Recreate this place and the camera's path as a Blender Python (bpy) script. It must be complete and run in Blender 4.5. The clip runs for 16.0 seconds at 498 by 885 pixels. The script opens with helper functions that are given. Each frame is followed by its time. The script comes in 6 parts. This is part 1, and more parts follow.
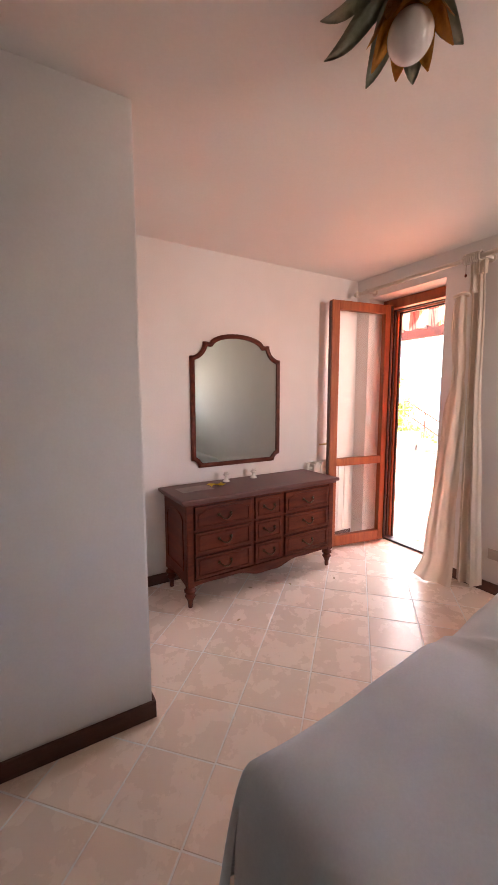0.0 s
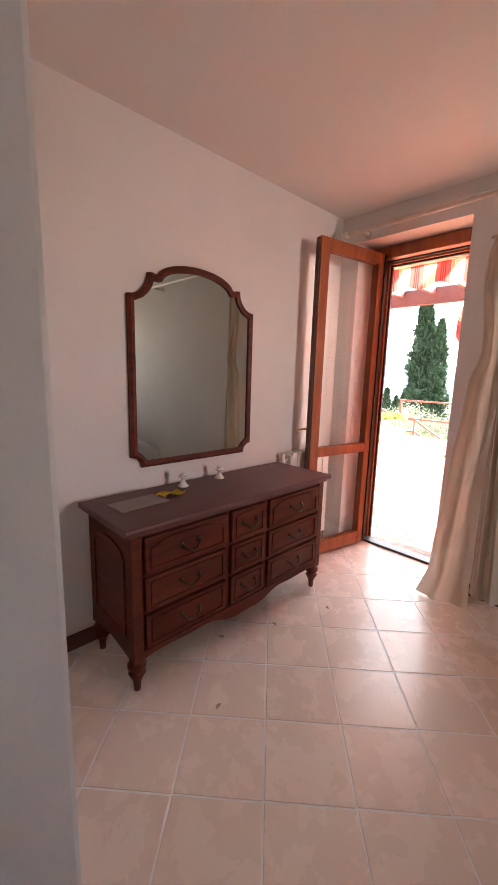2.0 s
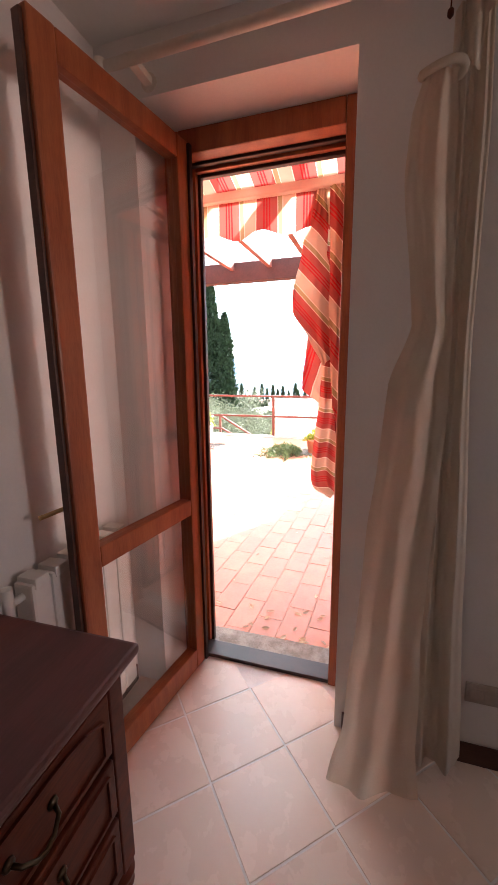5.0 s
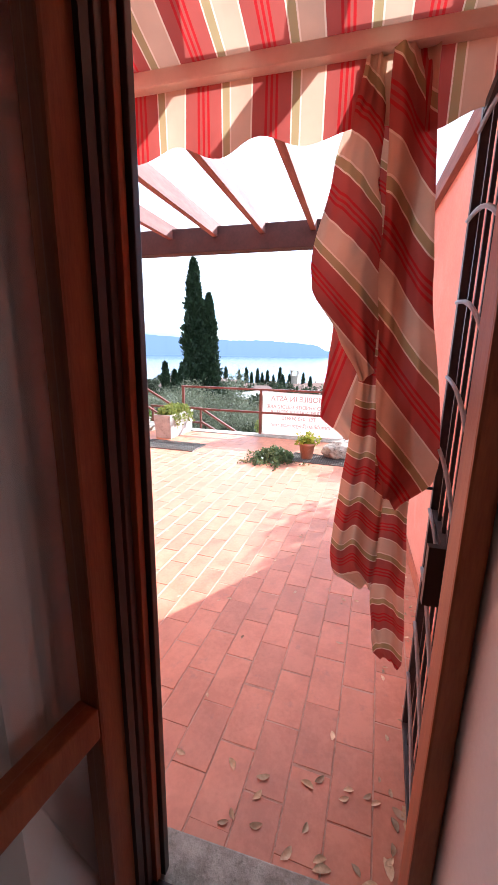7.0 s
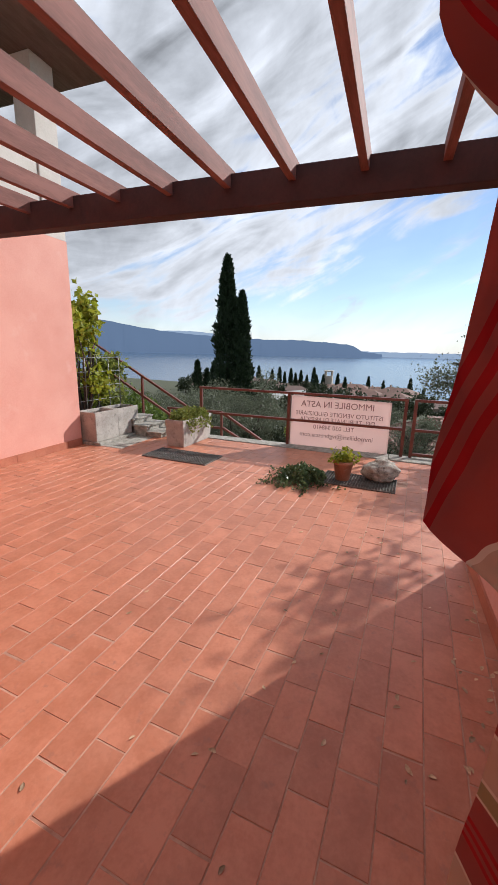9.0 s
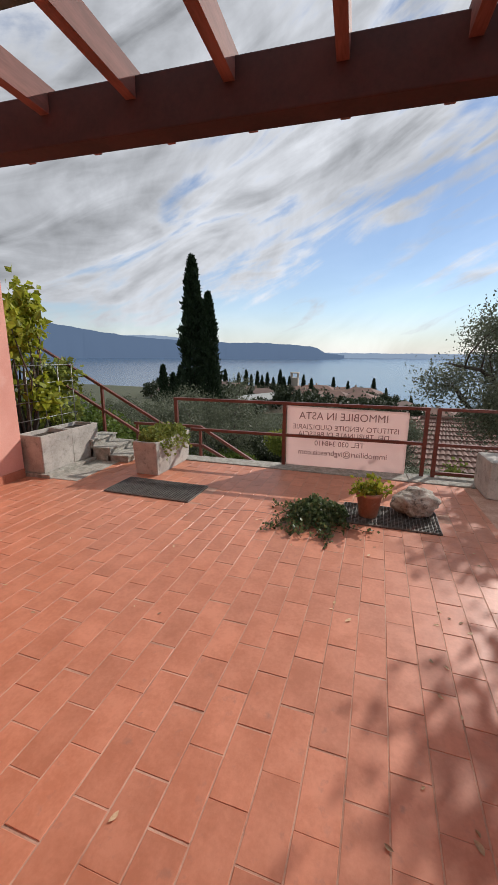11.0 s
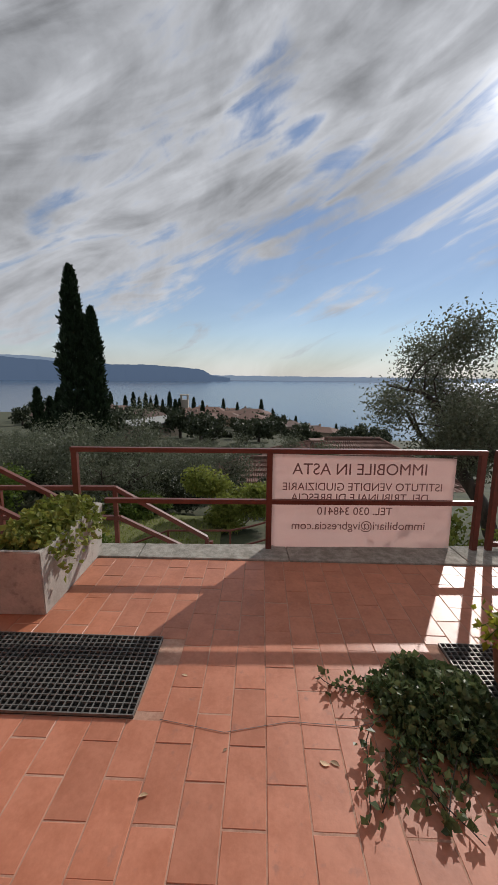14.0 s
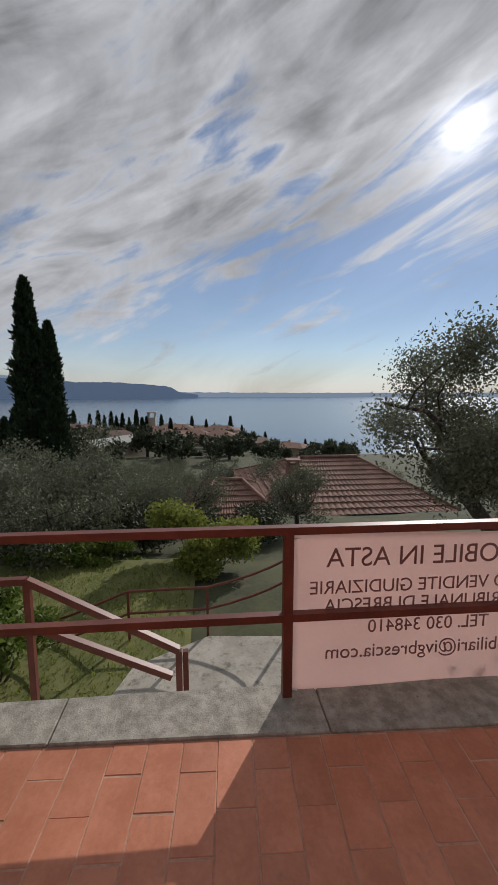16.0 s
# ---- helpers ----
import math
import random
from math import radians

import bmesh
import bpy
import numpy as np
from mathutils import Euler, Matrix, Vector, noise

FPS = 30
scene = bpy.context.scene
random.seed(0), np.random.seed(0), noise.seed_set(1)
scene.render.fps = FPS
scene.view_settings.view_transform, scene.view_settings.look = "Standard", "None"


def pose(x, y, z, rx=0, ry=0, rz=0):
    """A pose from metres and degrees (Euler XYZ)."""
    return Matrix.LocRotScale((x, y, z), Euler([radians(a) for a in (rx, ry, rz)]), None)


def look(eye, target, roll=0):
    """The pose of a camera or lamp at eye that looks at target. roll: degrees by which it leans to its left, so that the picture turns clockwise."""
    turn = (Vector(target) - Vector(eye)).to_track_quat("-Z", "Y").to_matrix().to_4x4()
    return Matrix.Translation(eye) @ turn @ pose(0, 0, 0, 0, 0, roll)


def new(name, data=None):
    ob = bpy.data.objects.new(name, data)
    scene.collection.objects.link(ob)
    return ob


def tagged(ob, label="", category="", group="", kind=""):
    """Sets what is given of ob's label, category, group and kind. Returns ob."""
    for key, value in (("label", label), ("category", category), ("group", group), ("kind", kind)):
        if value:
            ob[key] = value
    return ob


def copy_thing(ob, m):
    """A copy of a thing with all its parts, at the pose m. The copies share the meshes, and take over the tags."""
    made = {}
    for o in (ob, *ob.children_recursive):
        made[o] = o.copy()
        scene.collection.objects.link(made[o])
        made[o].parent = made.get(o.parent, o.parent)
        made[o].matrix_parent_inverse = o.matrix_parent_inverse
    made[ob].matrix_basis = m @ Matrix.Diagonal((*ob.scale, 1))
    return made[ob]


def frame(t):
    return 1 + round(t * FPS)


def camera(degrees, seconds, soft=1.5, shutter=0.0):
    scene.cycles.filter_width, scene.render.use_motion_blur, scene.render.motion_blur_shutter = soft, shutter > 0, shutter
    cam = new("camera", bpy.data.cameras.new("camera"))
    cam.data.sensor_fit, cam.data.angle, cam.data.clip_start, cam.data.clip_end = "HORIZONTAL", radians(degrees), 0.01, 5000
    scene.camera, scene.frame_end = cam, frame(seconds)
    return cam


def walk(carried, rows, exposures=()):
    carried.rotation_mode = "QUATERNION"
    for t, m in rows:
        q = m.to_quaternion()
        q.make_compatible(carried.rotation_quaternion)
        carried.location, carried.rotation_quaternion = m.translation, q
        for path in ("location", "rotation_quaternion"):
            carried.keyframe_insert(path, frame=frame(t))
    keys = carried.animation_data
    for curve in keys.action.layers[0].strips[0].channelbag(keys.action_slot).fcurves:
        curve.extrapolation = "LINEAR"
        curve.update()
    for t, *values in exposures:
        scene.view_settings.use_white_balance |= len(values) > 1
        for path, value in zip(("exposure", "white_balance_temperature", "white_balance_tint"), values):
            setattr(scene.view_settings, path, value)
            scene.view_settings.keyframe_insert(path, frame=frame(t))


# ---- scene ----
cam = camera(66.0, 16.0)
PATH = [
    (0, (1.557, 1.462, 1.507), (2.574, 3.169, 1.273), -0.1),
    (0.5, (1.593, 1.671, 1.468), (2.663, 3.344, 1.23), -0.1),
    (1, (1.705, 1.939, 1.483), (2.855, 3.552, 1.207), 0.5),
    (1.5, (1.768, 2.227, 1.45), (3.029, 3.75, 1.147), 1.2),
    (2, (1.821, 2.465, 1.449), (3.171, 3.899, 1.1), 1.6),
    (2.5, (1.993, 2.677, 1.421), (3.405, 4.037, 1.027), 1.3),
    (3, (2.193, 2.831, 1.418), (3.742, 4.027, 1.003), 0.2),
    (3.5, (2.414, 2.994, 1.46), (4.104, 3.987, 1.062), -1.1),
    (4, (2.646, 3.139, 1.475), (4.437, 3.942, 1.089), -1.6),
    (4.5, (2.942, 3.239, 1.5), (4.792, 3.906, 1.135), -1.1),
    (4.7, (3.035, 3.283, 1.492), (4.901, 3.907, 1.135), -0.8),
    (7, (4.17, 3.664, 1.618), (6.051, 4.168, 1.161), 0.9),
    (7.5, (4.37, 3.701, 1.612), (6.244, 4.224, 1.149), 1.3),
    (8, (4.689, 3.703, 1.616), (6.536, 4.317, 1.156), 1.3),
    (8.2, (4.812, 3.722, 1.61), (6.645, 4.378, 1.152), 1.6),
    (10.3, (5.932, 4.264, 1.537), (7.766, 4.907, 1.064), 1.0),
    (10.5, (6.039, 4.363, 1.556), (7.892, 4.956, 1.093), 0.6),
    (11, (6.327, 4.542, 1.561), (8.211, 5.046, 1.116), 0.4),
    (11.5, (6.651, 4.732, 1.565), (8.559, 5.148, 1.132), 0.6),
    (12, (6.97, 4.979, 1.584), (8.898, 5.298, 1.155), 0.7),
    (12.5, (7.322, 5.185, 1.565), (9.267, 5.394, 1.147), 0.6),
    (13, (7.707, 5.396, 1.561), (9.663, 5.494, 1.155), 1.0),
    (13.5, (8.08, 5.608, 1.548), (10.044, 5.616, 1.166), 0.6),
    (14, (8.457, 5.741, 1.521), (10.429, 5.691, 1.19), 0.6),
    (14.5, (8.836, 5.813, 1.549), (10.814, 5.726, 1.27), 0.4),
    (15, (9.232, 5.899, 1.548), (11.213, 5.766, 1.303), -0.2),
    (15.5, (9.584, 5.884, 1.558), (11.561, 5.703, 1.319), -0.0),
    (16, (9.952, 5.867, 1.566), (11.926, 5.657, 1.319), 0.0),
]
EXPOSURES = [(t, e, k, n) for t, e, k, n in ((0.0, 5.15, 6450, 13), (1.0, 4.85, 6450, 13), (3.0, 4.45, 6450, 12), (4.0, 4.2, 6400, 12), (4.7, 3.75, 6350, 12), (6.8, 2.35, 5600, 12), (7.5, 1.75, 5600, 12), (8.2, 0.95, 5800, 12), (10.3, 0.25, 6350, 12), (12.0, -0.05, 6350, 12), (16.0, -0.4, 6450, 13))]
walk(cam, [(t, look(eye, target, roll)) for t, eye, target, roll in PATH],
     exposures=EXPOSURES)

# ---- body ----

# ------------------------------------------------------------------ light
SUN = Vector((0.7298, -0.4777, 0.4892)).normalized()

world = bpy.data.worlds.new("sky")
scene.world = world
world.use_nodes = True
wt = world.node_tree
wt.nodes.clear()


def wnode(kind, **kw):
    n = wt.nodes.new(kind)
    for k, v in kw.items():
        if k == "operation":
            n.operation = v
        elif k == "blend_type":
            n.blend_type = v
        elif k == "data_type":
            n.data_type = v
    return n


def wmath(op, a, b=None, clamp=False):
    n = wt.nodes.new("ShaderNodeMath")
    n.operation = op
    n.use_clamp = clamp
    for i, v in enumerate((a, b)):
        if v is None:
            continue
        if isinstance(v, (int, float)):
            n.inputs[i].default_value = v
        else:
            wt.links.new(v, n.inputs[i])
    return n.outputs[0]


def build_sky():
    sky = wt.nodes.new("ShaderNodeTexSky")
    sky.sky_type = "NISHITA"
    sky.sun_disc = False
    sky.sun_elevation = math.asin(SUN.z)
    sky.sun_rotation = math.atan2(SUN.x, SUN.y)
    sky.altitude = 100
    sky.air_density, sky.dust_density, sky.ozone_density = 1.0, 0.0, 2.0
    tc = wt.nodes.new("ShaderNodeTexCoord")
    sep = wt.nodes.new("ShaderNodeSeparateXYZ")
    wt.links.new(tc.outputs["Generated"], sep.inputs[0])
    x, y, z = sep.outputs
    # cloud sheet: streaks that climb towards the south, ending in a slanting edge above the lake
    along = wmath("SUBTRACT", wmath("MULTIPLY", z, 0.42), wmath("MULTIPLY", y, 0.91))
    across = wmath("ADD", wmath("MULTIPLY", z, 0.91), wmath("MULTIPLY", y, 0.42))
    comb = wt.nodes.new("ShaderNodeCombineXYZ")
    wt.links.new(along, comb.inputs[0])
    wt.links.new(wmath("POWER", wmath("MAXIMUM", wmath("ADD", across, 0.5), 0.0), 0.75), comb.inputs[1])
    wt.links.new(wmath("MULTIPLY", x, 0.6), comb.inputs[2])

    def cloud_noise(scale, loc, size, detail, rough, bend):
        mp = wt.nodes.new("ShaderNodeMapping")
        mp.inputs["Scale"].default_value = scale
        mp.inputs["Location"].default_value = loc
        wt.links.new(comb.outputs[0], mp.inputs[0])
        n = wt.nodes.new("ShaderNodeTexNoise")
        n.inputs["Scale"].default_value = size
        n.inputs["Detail"].default_value = detail
        n.inputs["Roughness"].default_value = rough
        n.inputs["Distortion"].default_value = bend
        wt.links.new(mp.outputs[0], n.inputs["Vector"])
        return n.outputs[0]

    n1 = cloud_noise((1.0, 2.6, 1), (3.1, 0.7, 0), 2.2, 9, 0.60, 0.6)
    n2 = cloud_noise((0.7, 4.2, 1), (7.7, 2.3, 0), 5.0, 8, 0.50, 0.8)
    rim = wmath("SUBTRACT", 0.215, wmath("MULTIPLY", y, 0.30))
    edge = wmath("MULTIPLY", wmath("SUBTRACT", z, rim), 0.85)
    edge = wmath("MINIMUM", wmath("MAXIMUM", edge, -0.34), 0.19)
    dens = wmath("ADD", wmath("ADD", n1, wmath("MULTIPLY", wmath("SUBTRACT", n2, 0.5), 1.0)), edge)
    mask = wt.nodes.new("ShaderNodeMapRange")
    mask.interpolation_type = "SMOOTHSTEP"
    mask.inputs["From Min"].default_value = 0.42
    mask.inputs["From Max"].default_value = 0.64
    mask.inputs["To Min"].default_value = 0.14
    wt.links.new(dens, mask.inputs["Value"])
    haze = wmath("MULTIPLY", wmath("MAXIMUM", wmath("SUBTRACT", 1.0, wmath("DIVIDE", wmath("MAXIMUM", z, 0.0), 0.13)), 0.0), 0.8)
    cover = wmath("MAXIMUM", mask.outputs[0], haze)
    # cloud brightness: thin parts bright, thick parts grey, bright round the sun
    dot = wt.nodes.new("ShaderNodeVectorMath")
    dot.operation = "DOT_PRODUCT"
    wt.links.new(tc.outputs["Generated"], dot.inputs[0])
    dot.inputs[1].default_value = SUN
    d = wmath("MAXIMUM", dot.outputs["Value"], 0.0)
    glow = wmath("ADD", wmath("ADD", wmath("MULTIPLY", wmath("POWER", d, 40), 0.32), wmath("MULTIPLY", wmath("POWER", d, 420), 1.0)), wmath("MULTIPLY", wmath("POWER", d, 3600), 2.6))
    thick = wt.nodes.new("ShaderNodeMapRange")
    thick.inputs["From Min"].default_value = 0.58
    thick.inputs["From Max"].default_value = 1.0
    thick.inputs["To Min"].default_value = 1.05
    thick.inputs["To Max"].default_value = 0.42
    wt.links.new(dens, thick.inputs["Value"])
    n3 = cloud_noise((0.8, 2.2, 1), (1.3, 5.1, 0), 4.2, 9, 0.55, 0.8)
    streak = wt.nodes.new("ShaderNodeMapRange")
    streak.inputs["From Min"].default_value, streak.inputs["From Max"].default_value = 0.34, 0.66
    streak.inputs["To Min"].default_value, streak.inputs["To Max"].default_value = 0.70, 1.20
    wt.links.new(n3, streak.inputs["Value"])
    lit = wmath("MULTIPLY", thick.outputs[0], streak.outputs[0])
    cb = wmath("ADD", wmath("MULTIPLY", lit, CLOUD), wmath("MULTIPLY", glow, CLOUD))
    cc = wt.nodes.new("ShaderNodeVectorMath")
    cc.operation = "SCALE"
    cc.inputs[0].default_value = (0.945, 0.98, 1.02)
    wt.links.new(cb, cc.inputs["Scale"])
    clear = wt.nodes.new("ShaderNodeVectorMath")
    clear.operation = "MULTIPLY"
    wt.links.new(sky.outputs[0], clear.inputs[0])
    clear.inputs[1].default_value = (SKY * 1.00, SKY * 0.97, SKY * 0.98)
    halo = wt.nodes.new("ShaderNodeVectorMath")
    halo.operation = "SCALE"
    halo.inputs[0].default_value = (1.0, 0.985, 0.95)
    wt.links.new(wmath("MULTIPLY", glow, CLOUD * 0.6), halo.inputs["Scale"])
    add = wt.nodes.new("ShaderNodeVectorMath")
    add.operation = "ADD"
    wt.links.new(clear.outputs[0], add.inputs[0])
    wt.links.new(halo.outputs[0], add.inputs[1])
    mix = wt.nodes.new("ShaderNodeMix")
    mix.data_type = "RGBA"
    wt.links.new(cover, mix.inputs["Factor"])
    wt.links.new(add.outputs[0], mix.inputs[6])
    wt.links.new(cc.outputs[0], mix.inputs[7])
    bg = wt.nodes.new("ShaderNodeBackground")
    out = wt.nodes.new("ShaderNodeOutputWorld")
    wt.links.new(mix.outputs[2], bg.inputs[0])
    wt.links.new(bg.outputs[0], out.inputs[0])


SKY, CLOUD = 0.105, 0.64
# strength of the fill lamp added behind the camera
FILL_POWER = 0.55
build_sky()

sun = new("sun", bpy.data.lights.new("sun", "SUN"))
sun.data.energy, sun.data.angle, sun.data.color = 3.7, radians(0.53), (1.0, 0.95, 0.87)
sun.matrix_world = look(SUN * 30, (0, 0, 0))


# ------------------------------------------------------------------ materials
def mk(name, c1, c2, rough=0.6, scale=3.0, fine=40.0, bump=0.15, metal=0.0, rand=0.0, spec=0.5,
       stretch=(1, 1, 1), rough2=None, contrast=(0.35, 0.65), c3=None, speck=(0.62, 0.7), island=False):
    """A surface whose colour wanders between c1 and c2 at two scales, with relief; rand: how far pieces differ."""
    m = bpy.data.materials.new(name)
    m.use_nodes = True
    nt = m.node_tree
    b = nt.nodes["Principled BSDF"]
    b.inputs["Metallic"].default_value = metal
    b.inputs["Specular IOR Level"].default_value = spec
    tc = nt.nodes.new("ShaderNodeTexCoord")
    mp = nt.nodes.new("ShaderNodeMapping")
    mp.inputs["Scale"].default_value = stretch
    nt.links.new(tc.outputs["Object"], mp.inputs[0])
    vec = mp.outputs[0]
    rnd = None
    if rand or island:
        if island:
            oi = nt.nodes.new("ShaderNodeNewGeometry")
            rnd = oi.outputs["Random Per Island"]
        else:
            oi = nt.nodes.new("ShaderNodeObjectInfo")
            rnd = oi.outputs["Random"]
        off = nt.nodes.new("ShaderNodeVectorMath")
        off.operation = "MULTIPLY_ADD"
        comb = nt.nodes.new("ShaderNodeCombineXYZ")
        for i in range(3):
            nt.links.new(rnd, comb.inputs[i])
        nt.links.new(comb.outputs[0], off.inputs[0])
        off.inputs[1].default_value = (37, 53, 71)
        nt.links.new(vec, off.inputs[2])
        vec = off.outputs[0]

    def noise_tex(s, detail=5):
        n = nt.nodes.new("ShaderNodeTexNoise")
        n.inputs["Scale"].default_value = s
        n.inputs["Detail"].default_value = detail
        n.inputs["Roughness"].default_value = 0.6
        nt.links.new(vec, n.inputs["Vector"])
        return n.outputs[0]

    a, f = noise_tex(scale), noise_tex(fine, 3)
    add = nt.nodes.new("ShaderNodeMath")
    add.operation = "MULTIPLY_ADD"
    nt.links.new(f, add.inputs[0])
    add.inputs[1].default_value = 0.4
    sub = nt.nodes.new("ShaderNodeMath")
    sub.operation = "MULTIPLY_ADD"
    nt.links.new(a, sub.inputs[0])
    sub.inputs[1].default_value = 1.0
    sub.inputs[2].default_value = -0.2
    nt.links.new(sub.outputs[0], add.inputs[2])
    fac = add.outputs[0]
    mr = nt.nodes.new("ShaderNodeMapRange")
    mr.inputs["From Min"].default_value, mr.inputs["From Max"].default_value = contrast
    nt.links.new(fac, mr.inputs["Value"])
    mix = nt.nodes.new("ShaderNodeMix")
    mix.data_type = "RGBA"
    mix.inputs[6].default_value = (*c1, 1)
    mix.inputs[7].default_value = (*c2, 1)
    nt.links.new(mr.outputs[0], mix.inputs["Factor"])
    col = mix.outputs[2]
    if c3:
        st = noise_tex(scale * 2.7, 6)
        ms = nt.nodes.new("ShaderNodeMapRange")
        ms.inputs["From Min"].default_value, ms.inputs["From Max"].default_value = speck
        nt.links.new(st, ms.inputs["Value"])
        m3 = nt.nodes.new("ShaderNodeMix")
        m3.data_type = "RGBA"
        nt.links.new(ms.outputs[0], m3.inputs["Factor"])
        nt.links.new(col, m3.inputs[6])
        m3.inputs[7].default_value = (*c3, 1)
        col = m3.outputs[2]
    if rnd is not None and rand:
        hsv = nt.nodes.new("ShaderNodeHueSaturation")
        vr = nt.nodes.new("ShaderNodeMapRange")
        vr.inputs["To Min"].default_value, vr.inputs["To Max"].default_value = 1 - rand, 1 + rand
        nt.links.new(rnd, vr.inputs["Value"])
        nt.links.new(vr.outputs[0], hsv.inputs["Value"])
        nt.links.new(col, hsv.inputs["Color"])
        col = hsv.outputs[0]
    nt.links.new(col, b.inputs["Base Color"])
    rr = nt.nodes.new("ShaderNodeMapRange")
    rr.inputs["To Min"].default_value = rough
    rr.inputs["To Max"].default_value = rough if rough2 is None else rough2
    nt.links.new(f if rough2 is None else a, rr.inputs["Value"])
    nt.links.new(rr.outputs[0], b.inputs["Roughness"])
    if bump:
        bp = nt.nodes.new("ShaderNodeBump")
        bp.inputs["Strength"].default_value = bump
        bp.inputs["Distance"].default_value = 0.01
        nt.links.new(fac, bp.inputs["Height"])
        nt.links.new(bp.outputs[0], b.inputs["Normal"])
    return m


def glass(name, tint=(1, 1, 1), rough=0.0):
    m = bpy.data.materials.new(name)
    m.use_nodes = True
    b = m.node_tree.nodes["Principled BSDF"]
    b.inputs["Base Color"].default_value = (*tint, 1)
    b.inputs["Transmission Weight"].default_value = 1.0
    b.inputs["Roughness"].default_value = rough
    b.inputs["IOR"].default_value = 1.45
    return m


M = {}
M["wall"] = mk("white_wall_paint", (0.73, 0.69, 0.66), (0.78, 0.74, 0.71), 0.85, 1.2, 90, 0.12)
M["ceiling"] = mk("white_ceiling_paint", (0.76, 0.72, 0.68), (0.80, 0.76, 0.72), 0.9, 0.8, 70, 0.06)
# tone of the unseen back walls, kept darker to cut bounced light
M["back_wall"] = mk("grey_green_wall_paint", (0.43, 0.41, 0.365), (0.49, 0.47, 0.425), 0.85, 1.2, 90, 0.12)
M["room_tile"] = mk("beige_glazed_tile", (0.815, 0.66, 0.545), (0.84, 0.69, 0.577), 0.20, 7, 40, 0.03, rand=0.035, rough2=0.34, contrast=(0.2, 0.8))
M["room_grout"] = mk("pale_grout", (0.78, 0.73, 0.68), (0.86, 0.82, 0.77), 0.9, 6, 80, 0.2)
M["dark_wood"] = mk("mahogany", (0.070, 0.012, 0.006), (0.135, 0.028, 0.012), 0.42, 2.5, 30, 0.05, stretch=(1, 1, 8), rough2=0.54, spec=0.22)
M["top_wood"] = mk("mahogany_top", (0.085, 0.027, 0.023), (0.120, 0.040, 0.035), 0.40, 2.0, 30, 0.04, stretch=(1, 8, 8), rough2=0.5)
M["door_wood"] = mk("red_stained_pine", (0.26, 0.065, 0.020), (0.38, 0.115, 0.036), 0.40, 2.0, 30, 0.06, stretch=(9, 9, 1), rough2=0.5)
M["base_wood"] = mk("brown_skirting", (0.065, 0.020, 0.012), (0.10, 0.034, 0.02), 0.5, 3, 40, 0.05, stretch=(1, 1, 6))
M["terracotta"] = mk("terracotta_tile", (0.43, 0.155, 0.082), (0.54, 0.215, 0.125), 0.36, 6, 45, 0.10, rand=0.10, rough2=0.52, c3=(0.34, 0.15, 0.10), speck=(0.60, 0.78))
M["terracotta_far"] = mk("terracotta_tile_far", (0.43, 0.155, 0.082), (0.54, 0.215, 0.125), 0.36, 6, 45, 0.10, rand=0.10, island=True, rough2=0.52)
M["joint"] = mk("dirty_joint", (0.36, 0.19, 0.13), (0.54, 0.34, 0.25), 0.95, 5, 60, 0.3)
M["pink"] = mk("pink_render", (0.66, 0.30, 0.23), (0.74, 0.38, 0.30), 0.9, 0.9, 60, 0.15, c3=(0.76, 0.46, 0.39), speck=(0.58, 0.85))
M["skirt"] = mk("terracotta_skirting", (0.40, 0.13, 0.07), (0.48, 0.18, 0.10), 0.6, 4, 40, 0.1)
# same pergola paint twice: rafters coloured as lit, beam coloured as shaded
M["rafter"] = mk("red_timber_lit_tone", (0.15, 0.055, 0.040), (0.25, 0.10, 0.075), 0.8, 3, 40, 0.1, stretch=(0.4, 3, 3))
M["beam"] = mk("red_brown_timber_shaded_tone", (0.036, 0.010, 0.008), (0.062, 0.018, 0.014), 0.8, 3, 40, 0.08, stretch=(1, 1, 1))
M["rail"] = mk("rust_red_painted_steel", (0.115, 0.028, 0.018), (0.17, 0.045, 0.028), 0.45, 4, 50, 0.06)
M["concrete"] = mk("weathered_concrete", (0.34, 0.31, 0.27), (0.50, 0.46, 0.41), 0.9, 4, 60, 0.3, c3=(0.18, 0.165, 0.14), speck=(0.56, 0.75))
M["stone"] = mk("pale_stone_coping", (0.22, 0.205, 0.17), (0.40, 0.375, 0.325), 0.88, 14, 110, 0.6, c3=(0.13, 0.12, 0.10), speck=(0.60, 0.76))
M["pale"] = mk("pale_plaster", (0.52, 0.48, 0.42), (0.62, 0.58, 0.52), 0.9, 2, 40, 0.12)


# ------------------------------------------------------------------ mesh helpers
def box(bm, x0, y0, z0, x1, y1, z1, bevel=0.0):
    vs = [bm.verts.new(p) for p in ((x0, y0, z0), (x1, y0, z0), (x1, y1, z0), (x0, y1, z0),
                                    (x0, y0, z1), (x1, y0, z1), (x1, y1, z1), (x0, y1, z1))]
    fs = [bm.faces.new([vs[i] for i in q]) for q in ((3, 2, 1, 0), (4, 5, 6, 7), (0, 1, 5, 4), (1, 2, 6, 5), (2, 3, 7, 6), (3, 0, 4, 7))]
    if bevel:
        es = list({e for f in fs for e in f.edges})
        bmesh.ops.bevel(bm, geom=es, offset=bevel, segments=2, profile=0.6, affect="EDGES")
    return vs


